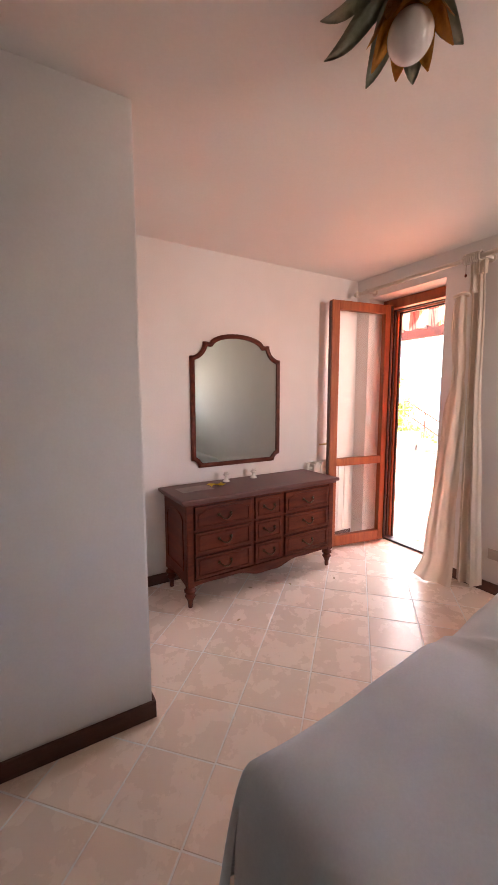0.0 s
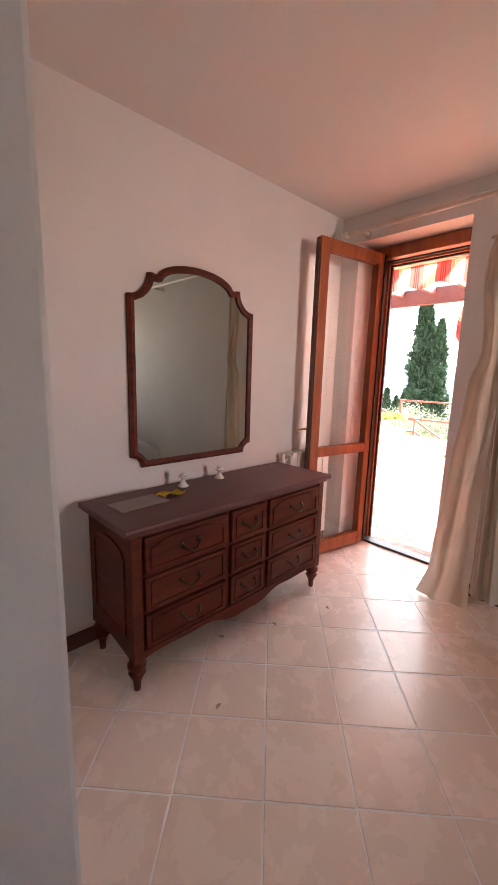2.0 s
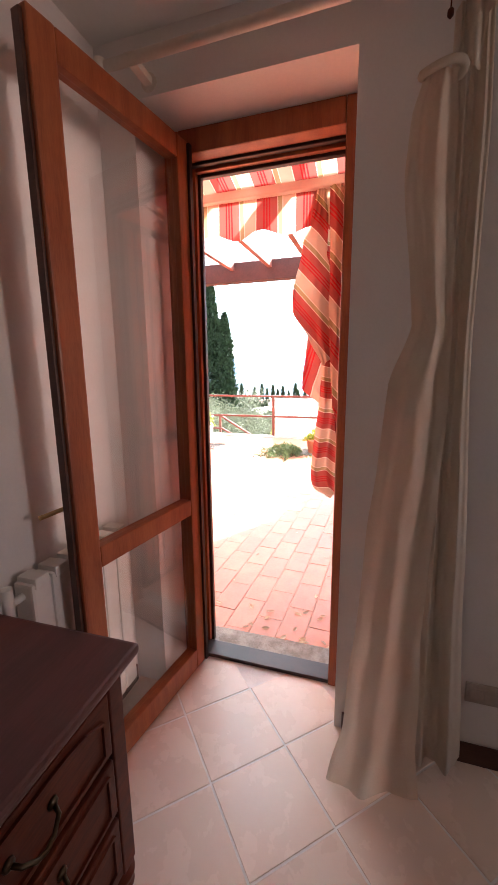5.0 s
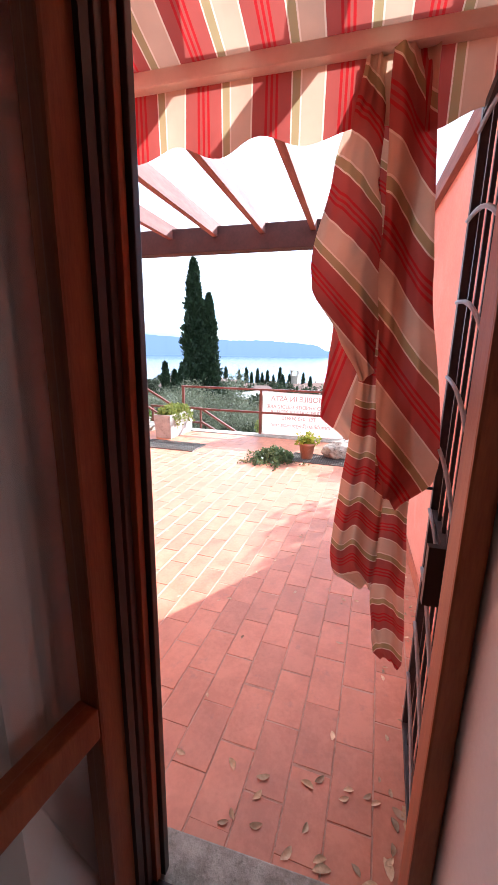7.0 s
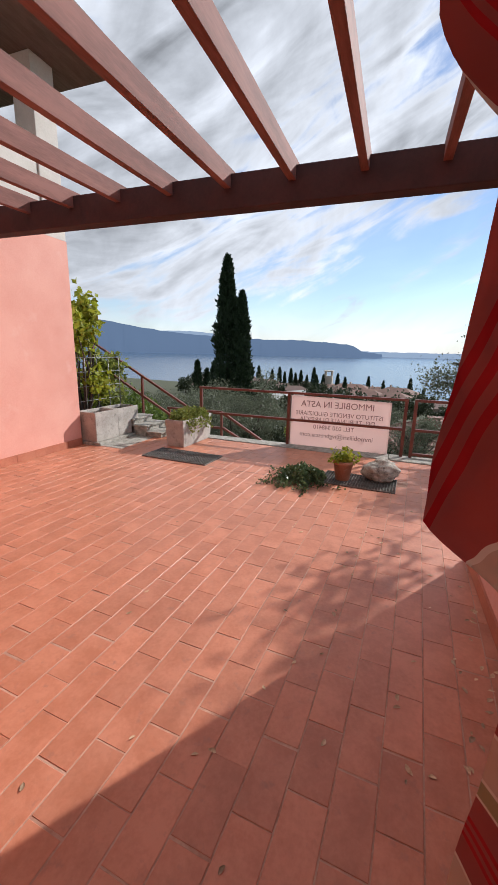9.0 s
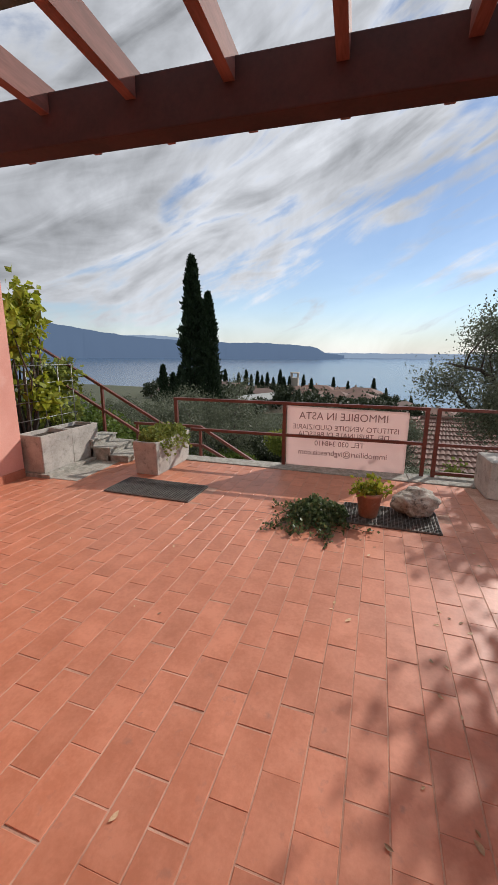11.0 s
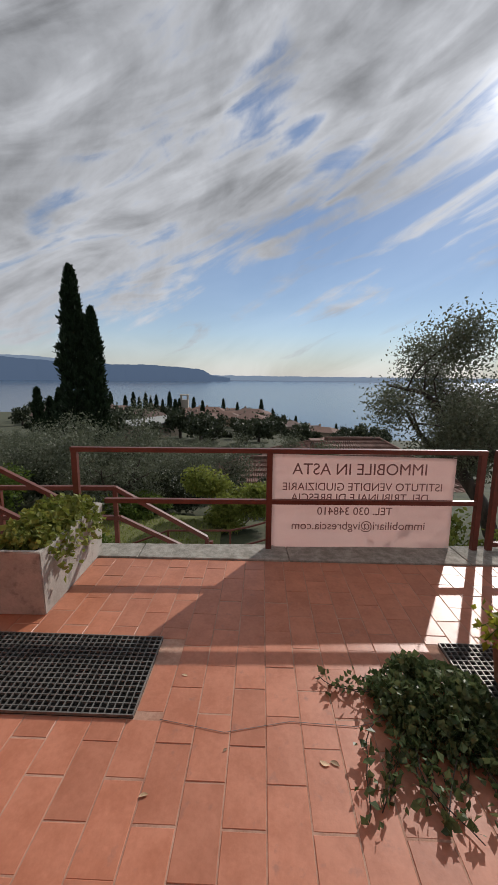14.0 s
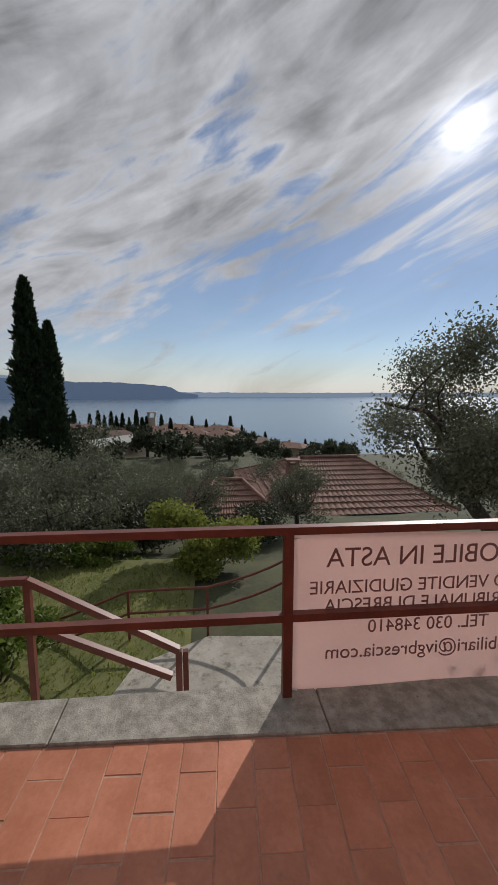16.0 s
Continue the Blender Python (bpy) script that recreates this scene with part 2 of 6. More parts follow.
def rod(bm, p0, p1, r0, r1=None, seg=10, caps=True):
    p0, p1 = Vector(p0), Vector(p1)
    r1 = r0 if r1 is None else r1
    w = (p1 - p0).normalized()
    u = w.cross(Vector((0, 0, 1)) if abs(w.z) < 0.9 else Vector((1, 0, 0))).normalized()
    v = w.cross(u)
    a = [bm.verts.new(p0 + r0 * (math.cos(t) * u + math.sin(t) * v)) for t in (2 * math.pi * i / seg for i in range(seg))]
    b = [bm.verts.new(p1 + r1 * (math.cos(t) * u + math.sin(t) * v)) for t in (2 * math.pi * i / seg for i in range(seg))]
    for i in range(seg):
        f = bm.faces.new((a[i], a[(i + 1) % seg], b[(i + 1) % seg], b[i]))
        f.smooth = seg > 5
    if caps:
        bm.faces.new(a[::-1])
        bm.faces.new(b)


def tube(bm, pts, r, seg=8):
    """A round bar along pts."""
    pts = [Vector(p) for p in pts]
    rings = []
    for i, p in enumerate(pts):
        w = (pts[min(i + 1, len(pts) - 1)] - pts[max(i - 1, 0)]).normalized()
        u = w.cross(Vector((0.02, 0.03, 1)) if abs(w.z) < 0.95 else Vector((1, 0.02, 0))).normalized()
        v = w.cross(u)
        rr = r[i] if isinstance(r, (list, tuple)) else r
        rings.append([bm.verts.new(p + rr * (math.cos(2 * math.pi * k / seg) * u + math.sin(2 * math.pi * k / seg) * v)) for k in range(seg)])
    for a, b in zip(rings, rings[1:]):
        for k in range(seg):
            f = bm.faces.new((a[k], a[(k + 1) % seg], b[(k + 1) % seg], b[k]))
            f.smooth = True
    bm.faces.new(rings[0][::-1])
    bm.faces.new(rings[-1])


def bar(bm, p0, p1, w, h):
    """A square bar from p0 to p1: w across, h along the upright."""
    p0, p1 = Vector(p0), Vector(p1)
    d = (p1 - p0).normalized()
    s = d.cross(Vector((0, 0, 1)))
    s = Vector((0, 1, 0)) if s.length < 1e-4 else s.normalized()
    u = s.cross(d)
    q = [(-w / 2, -h / 2), (w / 2, -h / 2), (w / 2, h / 2), (-w / 2, h / 2)]
    a = [bm.verts.new(p0 + s * i + u * j) for i, j in q]
    b = [bm.verts.new(p1 + s * i + u * j) for i, j in q]
    for k in range(4):
        bm.faces.new((a[k], a[(k + 1) % 4], b[(k + 1) % 4], b[k]))
    bm.faces.new(a[::-1])
    bm.faces.new(b)


def lathe(bm, prof, seg=20, centre=(0, 0, 0)):
    c = Vector(centre)
    rings = []
    for r, z in prof:
        rings.append([bm.verts.new(c + Vector((r * math.cos(2 * math.pi * k / seg), r * math.sin(2 * math.pi * k / seg), z))) for k in range(seg)])
    for a, b in zip(rings, rings[1:]):
        for k in range(seg):
            f = bm.faces.new((a[k], a[(k + 1) % seg], b[(k + 1) % seg], b[k]))
            f.smooth = True
    bm.faces.new(rings[0][::-1])
    bm.faces.new(rings[-1])


def extrude_poly(bm, pts, axis, a, b):
    """A flat outline (pairs) drawn in the plane across axis, from a to b."""
    def p3(p, t):
        return {"x": (t, p[0], p[1]), "y": (p[0], t, p[1]), "z": (p[0], p[1], t)}[axis]
    va = [bm.verts.new(p3(p, a)) for p in pts]
    vb = [bm.verts.new(p3(p, b)) for p in pts]
    n = len(pts)
    for i in range(n):
        bm.faces.new((va[i], va[(i + 1) % n], vb[(i + 1) % n], vb[i]))
    bm.faces.new(va[::-1])
    bm.faces.new(vb)


def mesh_of(name, bm, material):
    bmesh.ops.recalc_face_normals(bm, faces=bm.faces)
    me = bpy.data.meshes.new(name)
    bm.to_mesh(me)
    bm.free()
    for mm in (material if isinstance(material, (list, tuple)) else [material]):
        me.materials.append(mm)
    return me


def part(name, bm, material, parent=None, label=""):
    ob = new(name, mesh_of(name, bm, material))
    if parent is not None:
        ob.parent = parent
    if label:
        ob["label"] = label
    return ob


def thing(name, label, category, at=(0, 0, 0), group="", rz=0):
    ob = new(name)
    ob.empty_display_size = 0.1
    ob.matrix_world = pose(*at, 0, 0, rz)
    return tagged(ob, label, category, group)


def setting(name, bm, material, label, category):
    return tagged(part(name, bm, material), label, category, kind="structure")


def B():
    return bmesh.new()


# ------------------------------------------------------------------ room shell
XD, YM, ZC = 4.60, 4.39, 2.675         # door wall, mirror wall, ceiling
XO = 5.00                              # outer face of the door wall
XW, YS = -0.4, -0.6                    # far ends of the room, behind the camera
DY0, DY1, DZ = 3.43, 4.235, 2.475       # door opening
TZ = -0.04                             # terrace level

bm = B(); box(bm, XW, YM, -0.3, XO, YM + 0.3, 3.2)
setting("wall_north", bm, M["wall"], "white painted plaster bedroom wall behind the dresser", "wall")
bm = B(); box(bm, XD, YS - 0.3, -0.3, 4.886, DY0, 3.2); box(bm, 4.8862, YS - 0.3, -0.3, XO - 0.004, DY0 - 0.15, 3.2)
setting("wall_east", bm, M["wall"], "white painted wall with the terrace door opening", "wall")
bm = B(); box(bm, XD, DY1, -0.3, XO - 0.004, YM, 3.2)
setting("wall_east_jamb", bm, M["wall"], "narrow white wall between door and corner", "wall")
bm = B(); box(bm, XD, DY0, DZ, XO - 0.004, DY1, 3.2); box(bm, 4.887, DY0 - 0.15, DZ, XO - 0.004, DY0 - 0.001, 3.2)
setting("wall_east_lintel", bm, M["wall"], "white lintel above the terrace door", "wall")
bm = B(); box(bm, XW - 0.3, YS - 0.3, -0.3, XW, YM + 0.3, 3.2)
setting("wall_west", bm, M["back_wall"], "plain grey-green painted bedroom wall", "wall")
# the opening in this unseen wall is added, only to let fill light in
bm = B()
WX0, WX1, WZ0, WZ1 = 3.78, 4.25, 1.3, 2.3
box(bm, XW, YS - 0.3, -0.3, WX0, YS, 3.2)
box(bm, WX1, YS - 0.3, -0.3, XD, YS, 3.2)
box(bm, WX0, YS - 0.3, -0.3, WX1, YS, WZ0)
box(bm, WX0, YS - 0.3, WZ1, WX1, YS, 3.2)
setting("wall_south", bm, M["back_wall"], "grey-green painted bedroom wall with an added opening for fill light", "wall")
# warm fill lamp added to brighten the room, no known source
fill_lamp = new("room_fill_light", bpy.data.lights.new("room_fill_light", "AREA"))
fill_lamp.data.shape, fill_lamp.data.size, fill_lamp.data.size_y = "RECTANGLE", WX1 - WX0 - 0.04, WZ1 - WZ0 - 0.04
fill_lamp.data.spread = radians(80)
fill_lamp.data.energy, fill_lamp.data.color = FILL_POWER, (1.0, 0.76, 0.66)
fill_lamp.matrix_world = look(((WX0 + WX1) / 2, YS - 0.15, (WZ0 + WZ1) / 2), ((WX0 + WX1) / 2, YS + 1, (WZ0 + WZ1) / 2))
bm = B(); box(bm, XW, 3.125, -0.2, 2.013, YM, ZC + 0.1, 0.012)
setting("wall_corner", bm, M["wall"], "white plastered projecting wall corner with rounded edge", "wall")
bm = B(); box(bm, XW - 0.3, YS - 0.3, ZC, XO - 0.01, YM + 0.29, ZC + 0.25)
setting("ceiling", bm, M["ceiling"], "white painted bedroom ceiling", "ceiling")
bm = B(); box(bm, XW - 0.3, YS - 0.3, -0.25, 4.90, YM + 0.2, -0.0012)
setting("floor", bm, M["room_grout"], "diagonal beige tiled bedroom floor with pale joints", "floor")
room_floor = bpy.data.objects["floor"]

# ------------------------------------------------------------------ terrace shell
XK0, XK1 = 11.60, 11.86               # kerb
YR, YL = 3.11, 8.68                   # side walls


def kx(y, off=0.0):
    """The terrace edge runs a little askew."""
    return XK0 + off + 0.02 * (y - 5.47)


def inner(y):
    """The inner line of the coping, square to the tiles."""
    return 11.553 + 0.052 * (y - 5.47)


bm = B()
extrude_poly(bm, [(XO, 2.2), (kx(2.2), 2.2), (kx(8.9), 8.9), (XO, 8.9)], "z", -0.6, TZ - 0.0022)
terrace = setting("terrace_floor", bm, M["joint"], "terracotta tiled terrace floor laid in running bond", "terrace")
bm = B()
for ya, yb in ((2.2, 3.75), (3.755, 5.30), (5.305, 6.62), (6.625, 7.45)):
    extrude_poly(bm, [(inner(ya) + 0.003, ya), (kx(ya, 0.27), ya), (kx(yb, 0.27), yb), (inner(yb) + 0.003, yb)], "z", -0.12, TZ + 0.014)
bmesh.ops.bevel(bm, geom=list(bm.edges), offset=0.006, segments=1, affect="EDGES")
setting("kerb", bm, M["stone"], "pale stone coping slabs along the terrace edge", "kerb")
bm = B()
extrude_poly(bm, [(kx(2.2), 2.2), (kx(2.2, 0.23), 2.2), (kx(8.9, 0.23), 8.9), (kx(8.9), 8.9)], "z", -3.2, -0.13)
setting("wall_retaining", bm, M["concrete"], "concrete retaining wall below the terrace edge", "wall")

# ------------------------------------------------------------------ landscape
def ground_z(x, y):
    d = max(0.0, x - 17.5)
    w = min(1.0, max(0.0, (y / max(x, 1.0) + 0.20) / 0.24))
    w = w * w * (3 - 2 * w)
    far = max(0.0, d - 30)
    z = -2.45 - 0.19 * min(d, 30) - (0.135 * (1 - w) + 0.07 * w) * min(far, 190) - 0.16 * max(0.0, far - 190)
    z += 0.05 * max(0, y - 9) * (1 if x < 60 else 0.3) - 0.015 * max(0.0, -4 - y)
    return z


def build_ground():
    xs = [-400, -60, -10, 4] + [11.2 + 1.2 * i for i in range(25)] + [44 + 14 * i for i in range(34)]
    ys = [-900, -500, -300, -180] + [-120 + 12 * i for i in range(8)] + [-24 + 1.6 * i for i in range(38)] + [38 + 14 * i for i in range(9)] + [200, 320, 500, 900]
    bm = B()
    grid = []
    for x in xs:
        row = []
        for y in ys:
            z = ground_z(x, y) + (0.25 * noise.noise(Vector((x * 0.2, y * 0.2, 0))) if x > 14 else 0)
            row.append(bm.verts.new((x, y, z)))
        grid.append(row)
    for i in range(len(xs) - 1):
        for j in range(len(ys) - 1):
            bm.faces.new((grid[i][j], grid[i + 1][j], grid[i + 1][j + 1], grid[i][j + 1])).smooth = True
    m = mk("hillside_grass", (0.030, 0.038, 0.015), (0.070, 0.075, 0.03), 0.95, 0.6, 12, 0.5, c3=(0.10, 0.08, 0.05), speck=(0.55, 0.7))
    setting("ground", bm, m, "grassy hillside falling towards the lake", "ground")


build_ground()
LAKE = -62.0


def build_lake():
    bm = B()
    rings = [(300, LAKE), (900, LAKE), (2000, LAKE), (3300, LAKE + 4), (4300, LAKE + 27), (4850, LAKE + 46)]
    angs = [radians(a) for a in range(-75, 90, 4)]
    vs = [[bm.verts.new((r * math.cos(a), r * math.sin(a), z)) for a in angs] for r, z in rings]
    for a, b in zip(vs, vs[1:]):
        for i in range(len(angs) - 1):
            bm.faces.new((a[i], b[i], b[i + 1], a[i + 1])).smooth = True
    m = mk("lake_water", (0.055, 0.10, 0.17), (0.07, 0.12, 0.19), 0.22, 0.004, 0.05, 0.0)
    setting("water", bm, m, "calm blue lake reaching to the far shore", "lake")


build_lake()


def build_ridge(name, prof, dist, colour, label):
    """Far mountains: heights in degrees above the horizon by bearing."""
    bm = B()
    front, top, back = [], [], []
    a = prof[0][0]
    while a <= prof[-1][0]:
        for (a0, h0), (a1, h1) in zip(prof, prof[1:]):
            if a0 <= a <= a1:
                h = h0 + (h1 - h0) * (a - a0) / (a1 - a0)
        h += 0.10 * noise.noise(Vector((a * 0.9, dist * 0.01, 0))) + 0.05 * noise.noise(Vector((a * 3.1, dist * 0.01, 4)))
        ca, sa = math.cos(radians(a)), math.sin(radians(a))
        r = dist + 60 * noise.noise(Vector((a * 0.6, 3, 0)))
        front.append(bm.verts.new((r * ca, r * sa, -60)))
        top.append(bm.verts.new(((r + 260) * ca, (r + 260) * sa, 1.6 + math.tan(radians(max(h, 0.03))) * (r + 260))))
        back.append(bm.verts.new(((r + 300) * ca, (r + 300) * sa, -60)))
        a += 0.35
    for i in range(len(front) - 1):
        bm.faces.new((front[i], front[i + 1], top[i + 1], top[i])).smooth = True
        bm.faces.new((top[i], top[i + 1], back[i + 1], back[i])).smooth = True
    # aerial haze is painted in: the slope glows in one flat bluish colour
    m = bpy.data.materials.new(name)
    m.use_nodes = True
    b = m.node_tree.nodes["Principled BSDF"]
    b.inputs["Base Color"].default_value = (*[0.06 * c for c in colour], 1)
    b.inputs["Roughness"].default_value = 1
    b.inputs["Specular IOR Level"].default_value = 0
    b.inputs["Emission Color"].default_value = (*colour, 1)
    b.inputs["Emission Strength"].default_value = HAZE_GLOW
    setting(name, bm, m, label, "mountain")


# glow strength that stands in for the haze over the lake
HAZE_GLOW = 0.62
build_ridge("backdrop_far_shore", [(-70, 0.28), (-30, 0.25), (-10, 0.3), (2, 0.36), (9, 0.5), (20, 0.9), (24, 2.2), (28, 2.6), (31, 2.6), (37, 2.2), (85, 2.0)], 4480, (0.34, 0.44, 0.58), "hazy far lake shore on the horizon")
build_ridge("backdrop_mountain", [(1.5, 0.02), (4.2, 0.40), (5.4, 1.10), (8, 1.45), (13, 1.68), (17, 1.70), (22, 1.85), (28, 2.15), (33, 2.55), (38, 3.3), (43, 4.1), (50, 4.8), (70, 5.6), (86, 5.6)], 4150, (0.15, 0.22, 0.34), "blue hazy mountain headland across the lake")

# ------------------------------------------------------------------ terrace surroundings
bm = B(); box(bm, XO, 2.75, -0.6, 8.55, YR, 2.95)
setting("wall_terrace_south", bm, M["pink"], "salmon pink rendered side wall of the terrace", "wall")
bm = B(); box(bm, XO, YR + 0.001, TZ, 8.55, YR + 0.016, TZ + 0.10)
setting("trim_south", bm, M["skirt"], "terracotta skirting along the pink wall", "skirting")
bm = B(); box(bm, XO, YL, -0.6, 10.27, YL + 0.35, 3.12)
setting("wall_terrace_north", bm, M["pink"], "salmon pink rendered house wall with stains", "wall")
for i in range(17):
    bm = B(); box(bm, XO + 0.31 * i, YL - 0.015, TZ, XO + 0.31 * i + 0.305, YL - 0.001, TZ + 0.115)
    part("skirting_tile", bm, M["skirt"], bpy.data.objects["wall_terrace_north"])
# outer face of the house
bm = B()
box(bm, XO, 2.75, -0.6, XO + 0.02, DY0 - 0.16, 3.2)
box(bm, XO, DY1 + 0.02, -0.6, XO + 0.02, YL, 3.2)
box(bm, XO, DY0 - 0.16, DZ + 0.0, XO + 0.02, DY1 + 0.02, 3.2)
setting("wall_facade", bm, M["pink"], "salmon pink rendered house front round the door", "wall")
bm = B(); box(bm, -0.7, -0.9, 3.2, XO + 0.02, 8.9, 3.4)
setting("roof_slab", bm, M["pale"], "plain roof slab over the room", "roof")

house = thing("upper_storey", "pale upper storey with pillar and dark eave above the pink wall", "building", (9.9, 8.9, 3.12))
bm = B(); box(bm, -0.02, -0.22, 0, 0.36, 0.13, 2.2, 0.01); part("pillar", bm, M["pale"], house, "pale plastered corner pillar")
bm = B(); box(bm, -5.0, 0.6, 0, -0.2, 0.9, 2.2); part("wall", bm, M["pale"], house)
bm = B(); box(bm, -4.9, -0.2, 0.02, -0.03, 0.12, 0.9, 0.01); part("parapet", bm, M["pale"], house)
eave_m = mk("dark_eave_boards", (0.10, 0.06, 0.045), (0.16, 0.10, 0.08), 0.7, 3, 40, 0.1, stretch=(1, 6, 1))
bm = B(); box(bm, -5.2, -1.15, 2.2, 0.75, 1.4, 2.28); part("eave", bm, eave_m, house, "dark boarded eave")
bm = B(); box(bm, -5.2, -1.2, 2.2, 0.80, -1.15, 2.33); box(bm, 0.75, -1.2, 2.2, 0.80, 1.4, 2.33); part("fascia", bm, eave_m, house)

# pergola
pergola = thing("pergola", "red-brown painted timber pergola with open rafters", "pergola", (8.40, 5.9, 2.655))
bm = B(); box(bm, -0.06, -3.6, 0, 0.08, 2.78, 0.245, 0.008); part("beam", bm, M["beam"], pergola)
RAF0 = 4.13 - 5.9
for i in range(-2, 9):
    y = RAF0 + 0.515 * i
    if y > 2.72:
        break
    bm = B()
    extrude_poly(bm, [(-3.37, 0.055), (-3.37, 0.185), (0.40, 0.300), (0.43, 0.285), (0.43, 0.25), (0.40, 0.155), (0.1, 0.15)], "y", y, y + 0.055)
    bmesh.ops.bevel(bm, geom=list(bm.edges), offset=0.004, segments=1, affect="EDGES")
    part("rafter", bm, M["rafter"], pergola)


def uv_grid(bm, f, nu, nv, uvf=None):
    """A sheet f(u, v) with a UV map."""
    layer = bm.loops.layers.uv.verify()
    vs = [[bm.verts.new(f(i / nu, j / nv)) for j in range(nv + 1)] for i in range(nu + 1)]
    for i in range(nu):
        for j in range(nv):
            fc = bm.faces.new((vs[i][j], vs[i + 1][j], vs[i + 1][j + 1], vs[i][j + 1]))
            fc.smooth = True
            for lp, (a, b) in zip(fc.loops, ((i, j), (i + 1, j), (i + 1, j + 1), (i, j + 1))):
                lp[layer].uv = uvf(a / nu, b / nv) if uvf else (a / nu, b / nv)


def stripe_material():
    m = bpy.data.materials.new("striped_awning_cloth")
    m.use_nodes = True
    nt = m.node_tree
    b = nt.nodes["Principled BSDF"]
    uv = nt.nodes.new("ShaderNodeUVMap")
    sep = nt.nodes.new("ShaderNodeSeparateXYZ")
    nt.links.new(uv.outputs[0], sep.inputs[0])
    fr = nt.nodes.new("ShaderNodeMath")
    fr.operation = "FRACT"
    nt.links.new(sep.outputs[0], fr.inputs[0])
    cr = nt.nodes.new("ShaderNodeValToRGB")
    cr.color_ramp.interpolation = "CONSTANT"
    beige, line, dusty, red, olive = (0.58, 0.41, 0.29), (0.74, 0.62, 0.48), (0.36, 0.082, 0.066), (0.42, 0.018, 0.020), (0.36, 0.28, 0.14)
    stops = [(0.0, beige), (0.20, line), (0.225, olive), (0.33, line), (0.35, dusty), (0.53, red), (0.565, dusty), (0.60, red), (0.635, dusty), (0.67, red), (0.705, dusty), (0.88, line), (0.905, beige)]
    el = cr.color_ramp.elements
    el[0].position, el[0].color = 0.0, (*stops[0][1], 1)
    el[1].position, el[1].color = stops[1][0], (*stops[1][1], 1)
    for p, c in stops[2:]:
        e = el.new(p)
        e.color = (*c, 1)
    nt.links.new(fr.outputs[0], cr.inputs[0])
    tc = nt.nodes.new("ShaderNodeTexCoord")
    nz = nt.nodes.new("ShaderNodeTexNoise")
    nz.inputs["Scale"].default_value = 6
    nz.inputs["Detail"].default_value = 5
    nt.links.new(tc.outputs["Object"], nz.inputs["Vector"])
    mr = nt.nodes.new("ShaderNodeMapRange")
    mr.inputs["To Min"].default_value, mr.inputs["To Max"].default_value = 0.72, 1.2
    nt.links.new(nz.outputs[0], mr.inputs["Value"])
    mul = nt.nodes.new("ShaderNodeVectorMath")
    mul.operation = "SCALE"
    nt.links.new(cr.outputs[0], mul.inputs[0])
    nt.links.new(mr.outputs[0], mul.inputs["Scale"])
    nt.links.new(mul.outputs[0], b.inputs["Base Color"])
    b.inputs["Roughness"].default_value = 0.85
    b.inputs["Specular IOR Level"].default_value = 0.15
    tr = nt.nodes.new("ShaderNodeBsdfTranslucent")
    nt.links.new(mul.outputs[0], tr.inputs["Color"])
    mx = nt.nodes.new("ShaderNodeMixShader")
    mx.inputs[0].default_value = 0.38
    nt.links.new(b.outputs[0], mx.inputs[1])
    nt.links.new(tr.outputs[0], mx.inputs[2])
    nt.links.new(mx.outputs[0], nt.nodes["Material Output"].inputs["Surface"])
    return m


M["stripe"] = stripe_material()
M["cream_metal"] = mk("cream_lacquered_aluminium", (0.62, 0.47, 0.38), (0.68, 0.53, 0.44), 0.4, 3, 30, 0.02)
awning = thing("awning", "striped red and beige roller awning with scalloped valance", "awning", (5.03, 3.8, 2.80))
AY0, AY1 = -0.66, 0.95
bm = B()
uv_grid(bm, lambda u, v: (0.62 * v, AY0 + (AY1 - AY0) * u, -0.24 * v - 0.025 * math.sin(math.pi * v)), 24, 8, lambda u, v: ((AY1 - AY0) * u / 0.245 + 0.1, v))
part("canopy", bm, M["stripe"], awning)
bm = B()
uv_grid(bm, lambda u, v: (0.625 + 0.012 * math.sin(u * 41) * v, AY0 + (AY1 - AY0) * u,
                          -0.265 - v * (0.215 + 0.022 * math.cos(2 * math.pi * ((AY1 - AY0) * u + AY0 - 0.06) / 0.34))), 72, 6,
        lambda u, v: ((AY1 - AY0) * u / 0.245 + 0.1, v))
part("valance", bm, M["stripe"], awning, "scalloped striped valance")
bm = B()
box(bm, 0.585, AY0 - 0.02, -0.28, 0.655, AY1 + 0.02, -0.225, 0.008)
box(bm, 0.60, AY0 - 0.02, -0.225, 0.640, AY1 + 0.02, -0.205, 0.004)
part("front_bar", bm, M["cream_metal"], awning, "cream metal front bar")
for yy in (AY0 + 0.06, AY1 - 0.08):
    bm = B(); bar(bm, (0, yy, -0.14), (0.6, yy, -0.26), 0.03, 0.04); part("arm", bm, M["cream_metal"], awning)
bm = B(); rod(bm, (0.02, AY0, 0.0), (0.02, AY1, 0.0), 0.045, seg=14); part("roller", bm, M["cream_metal"], awning)


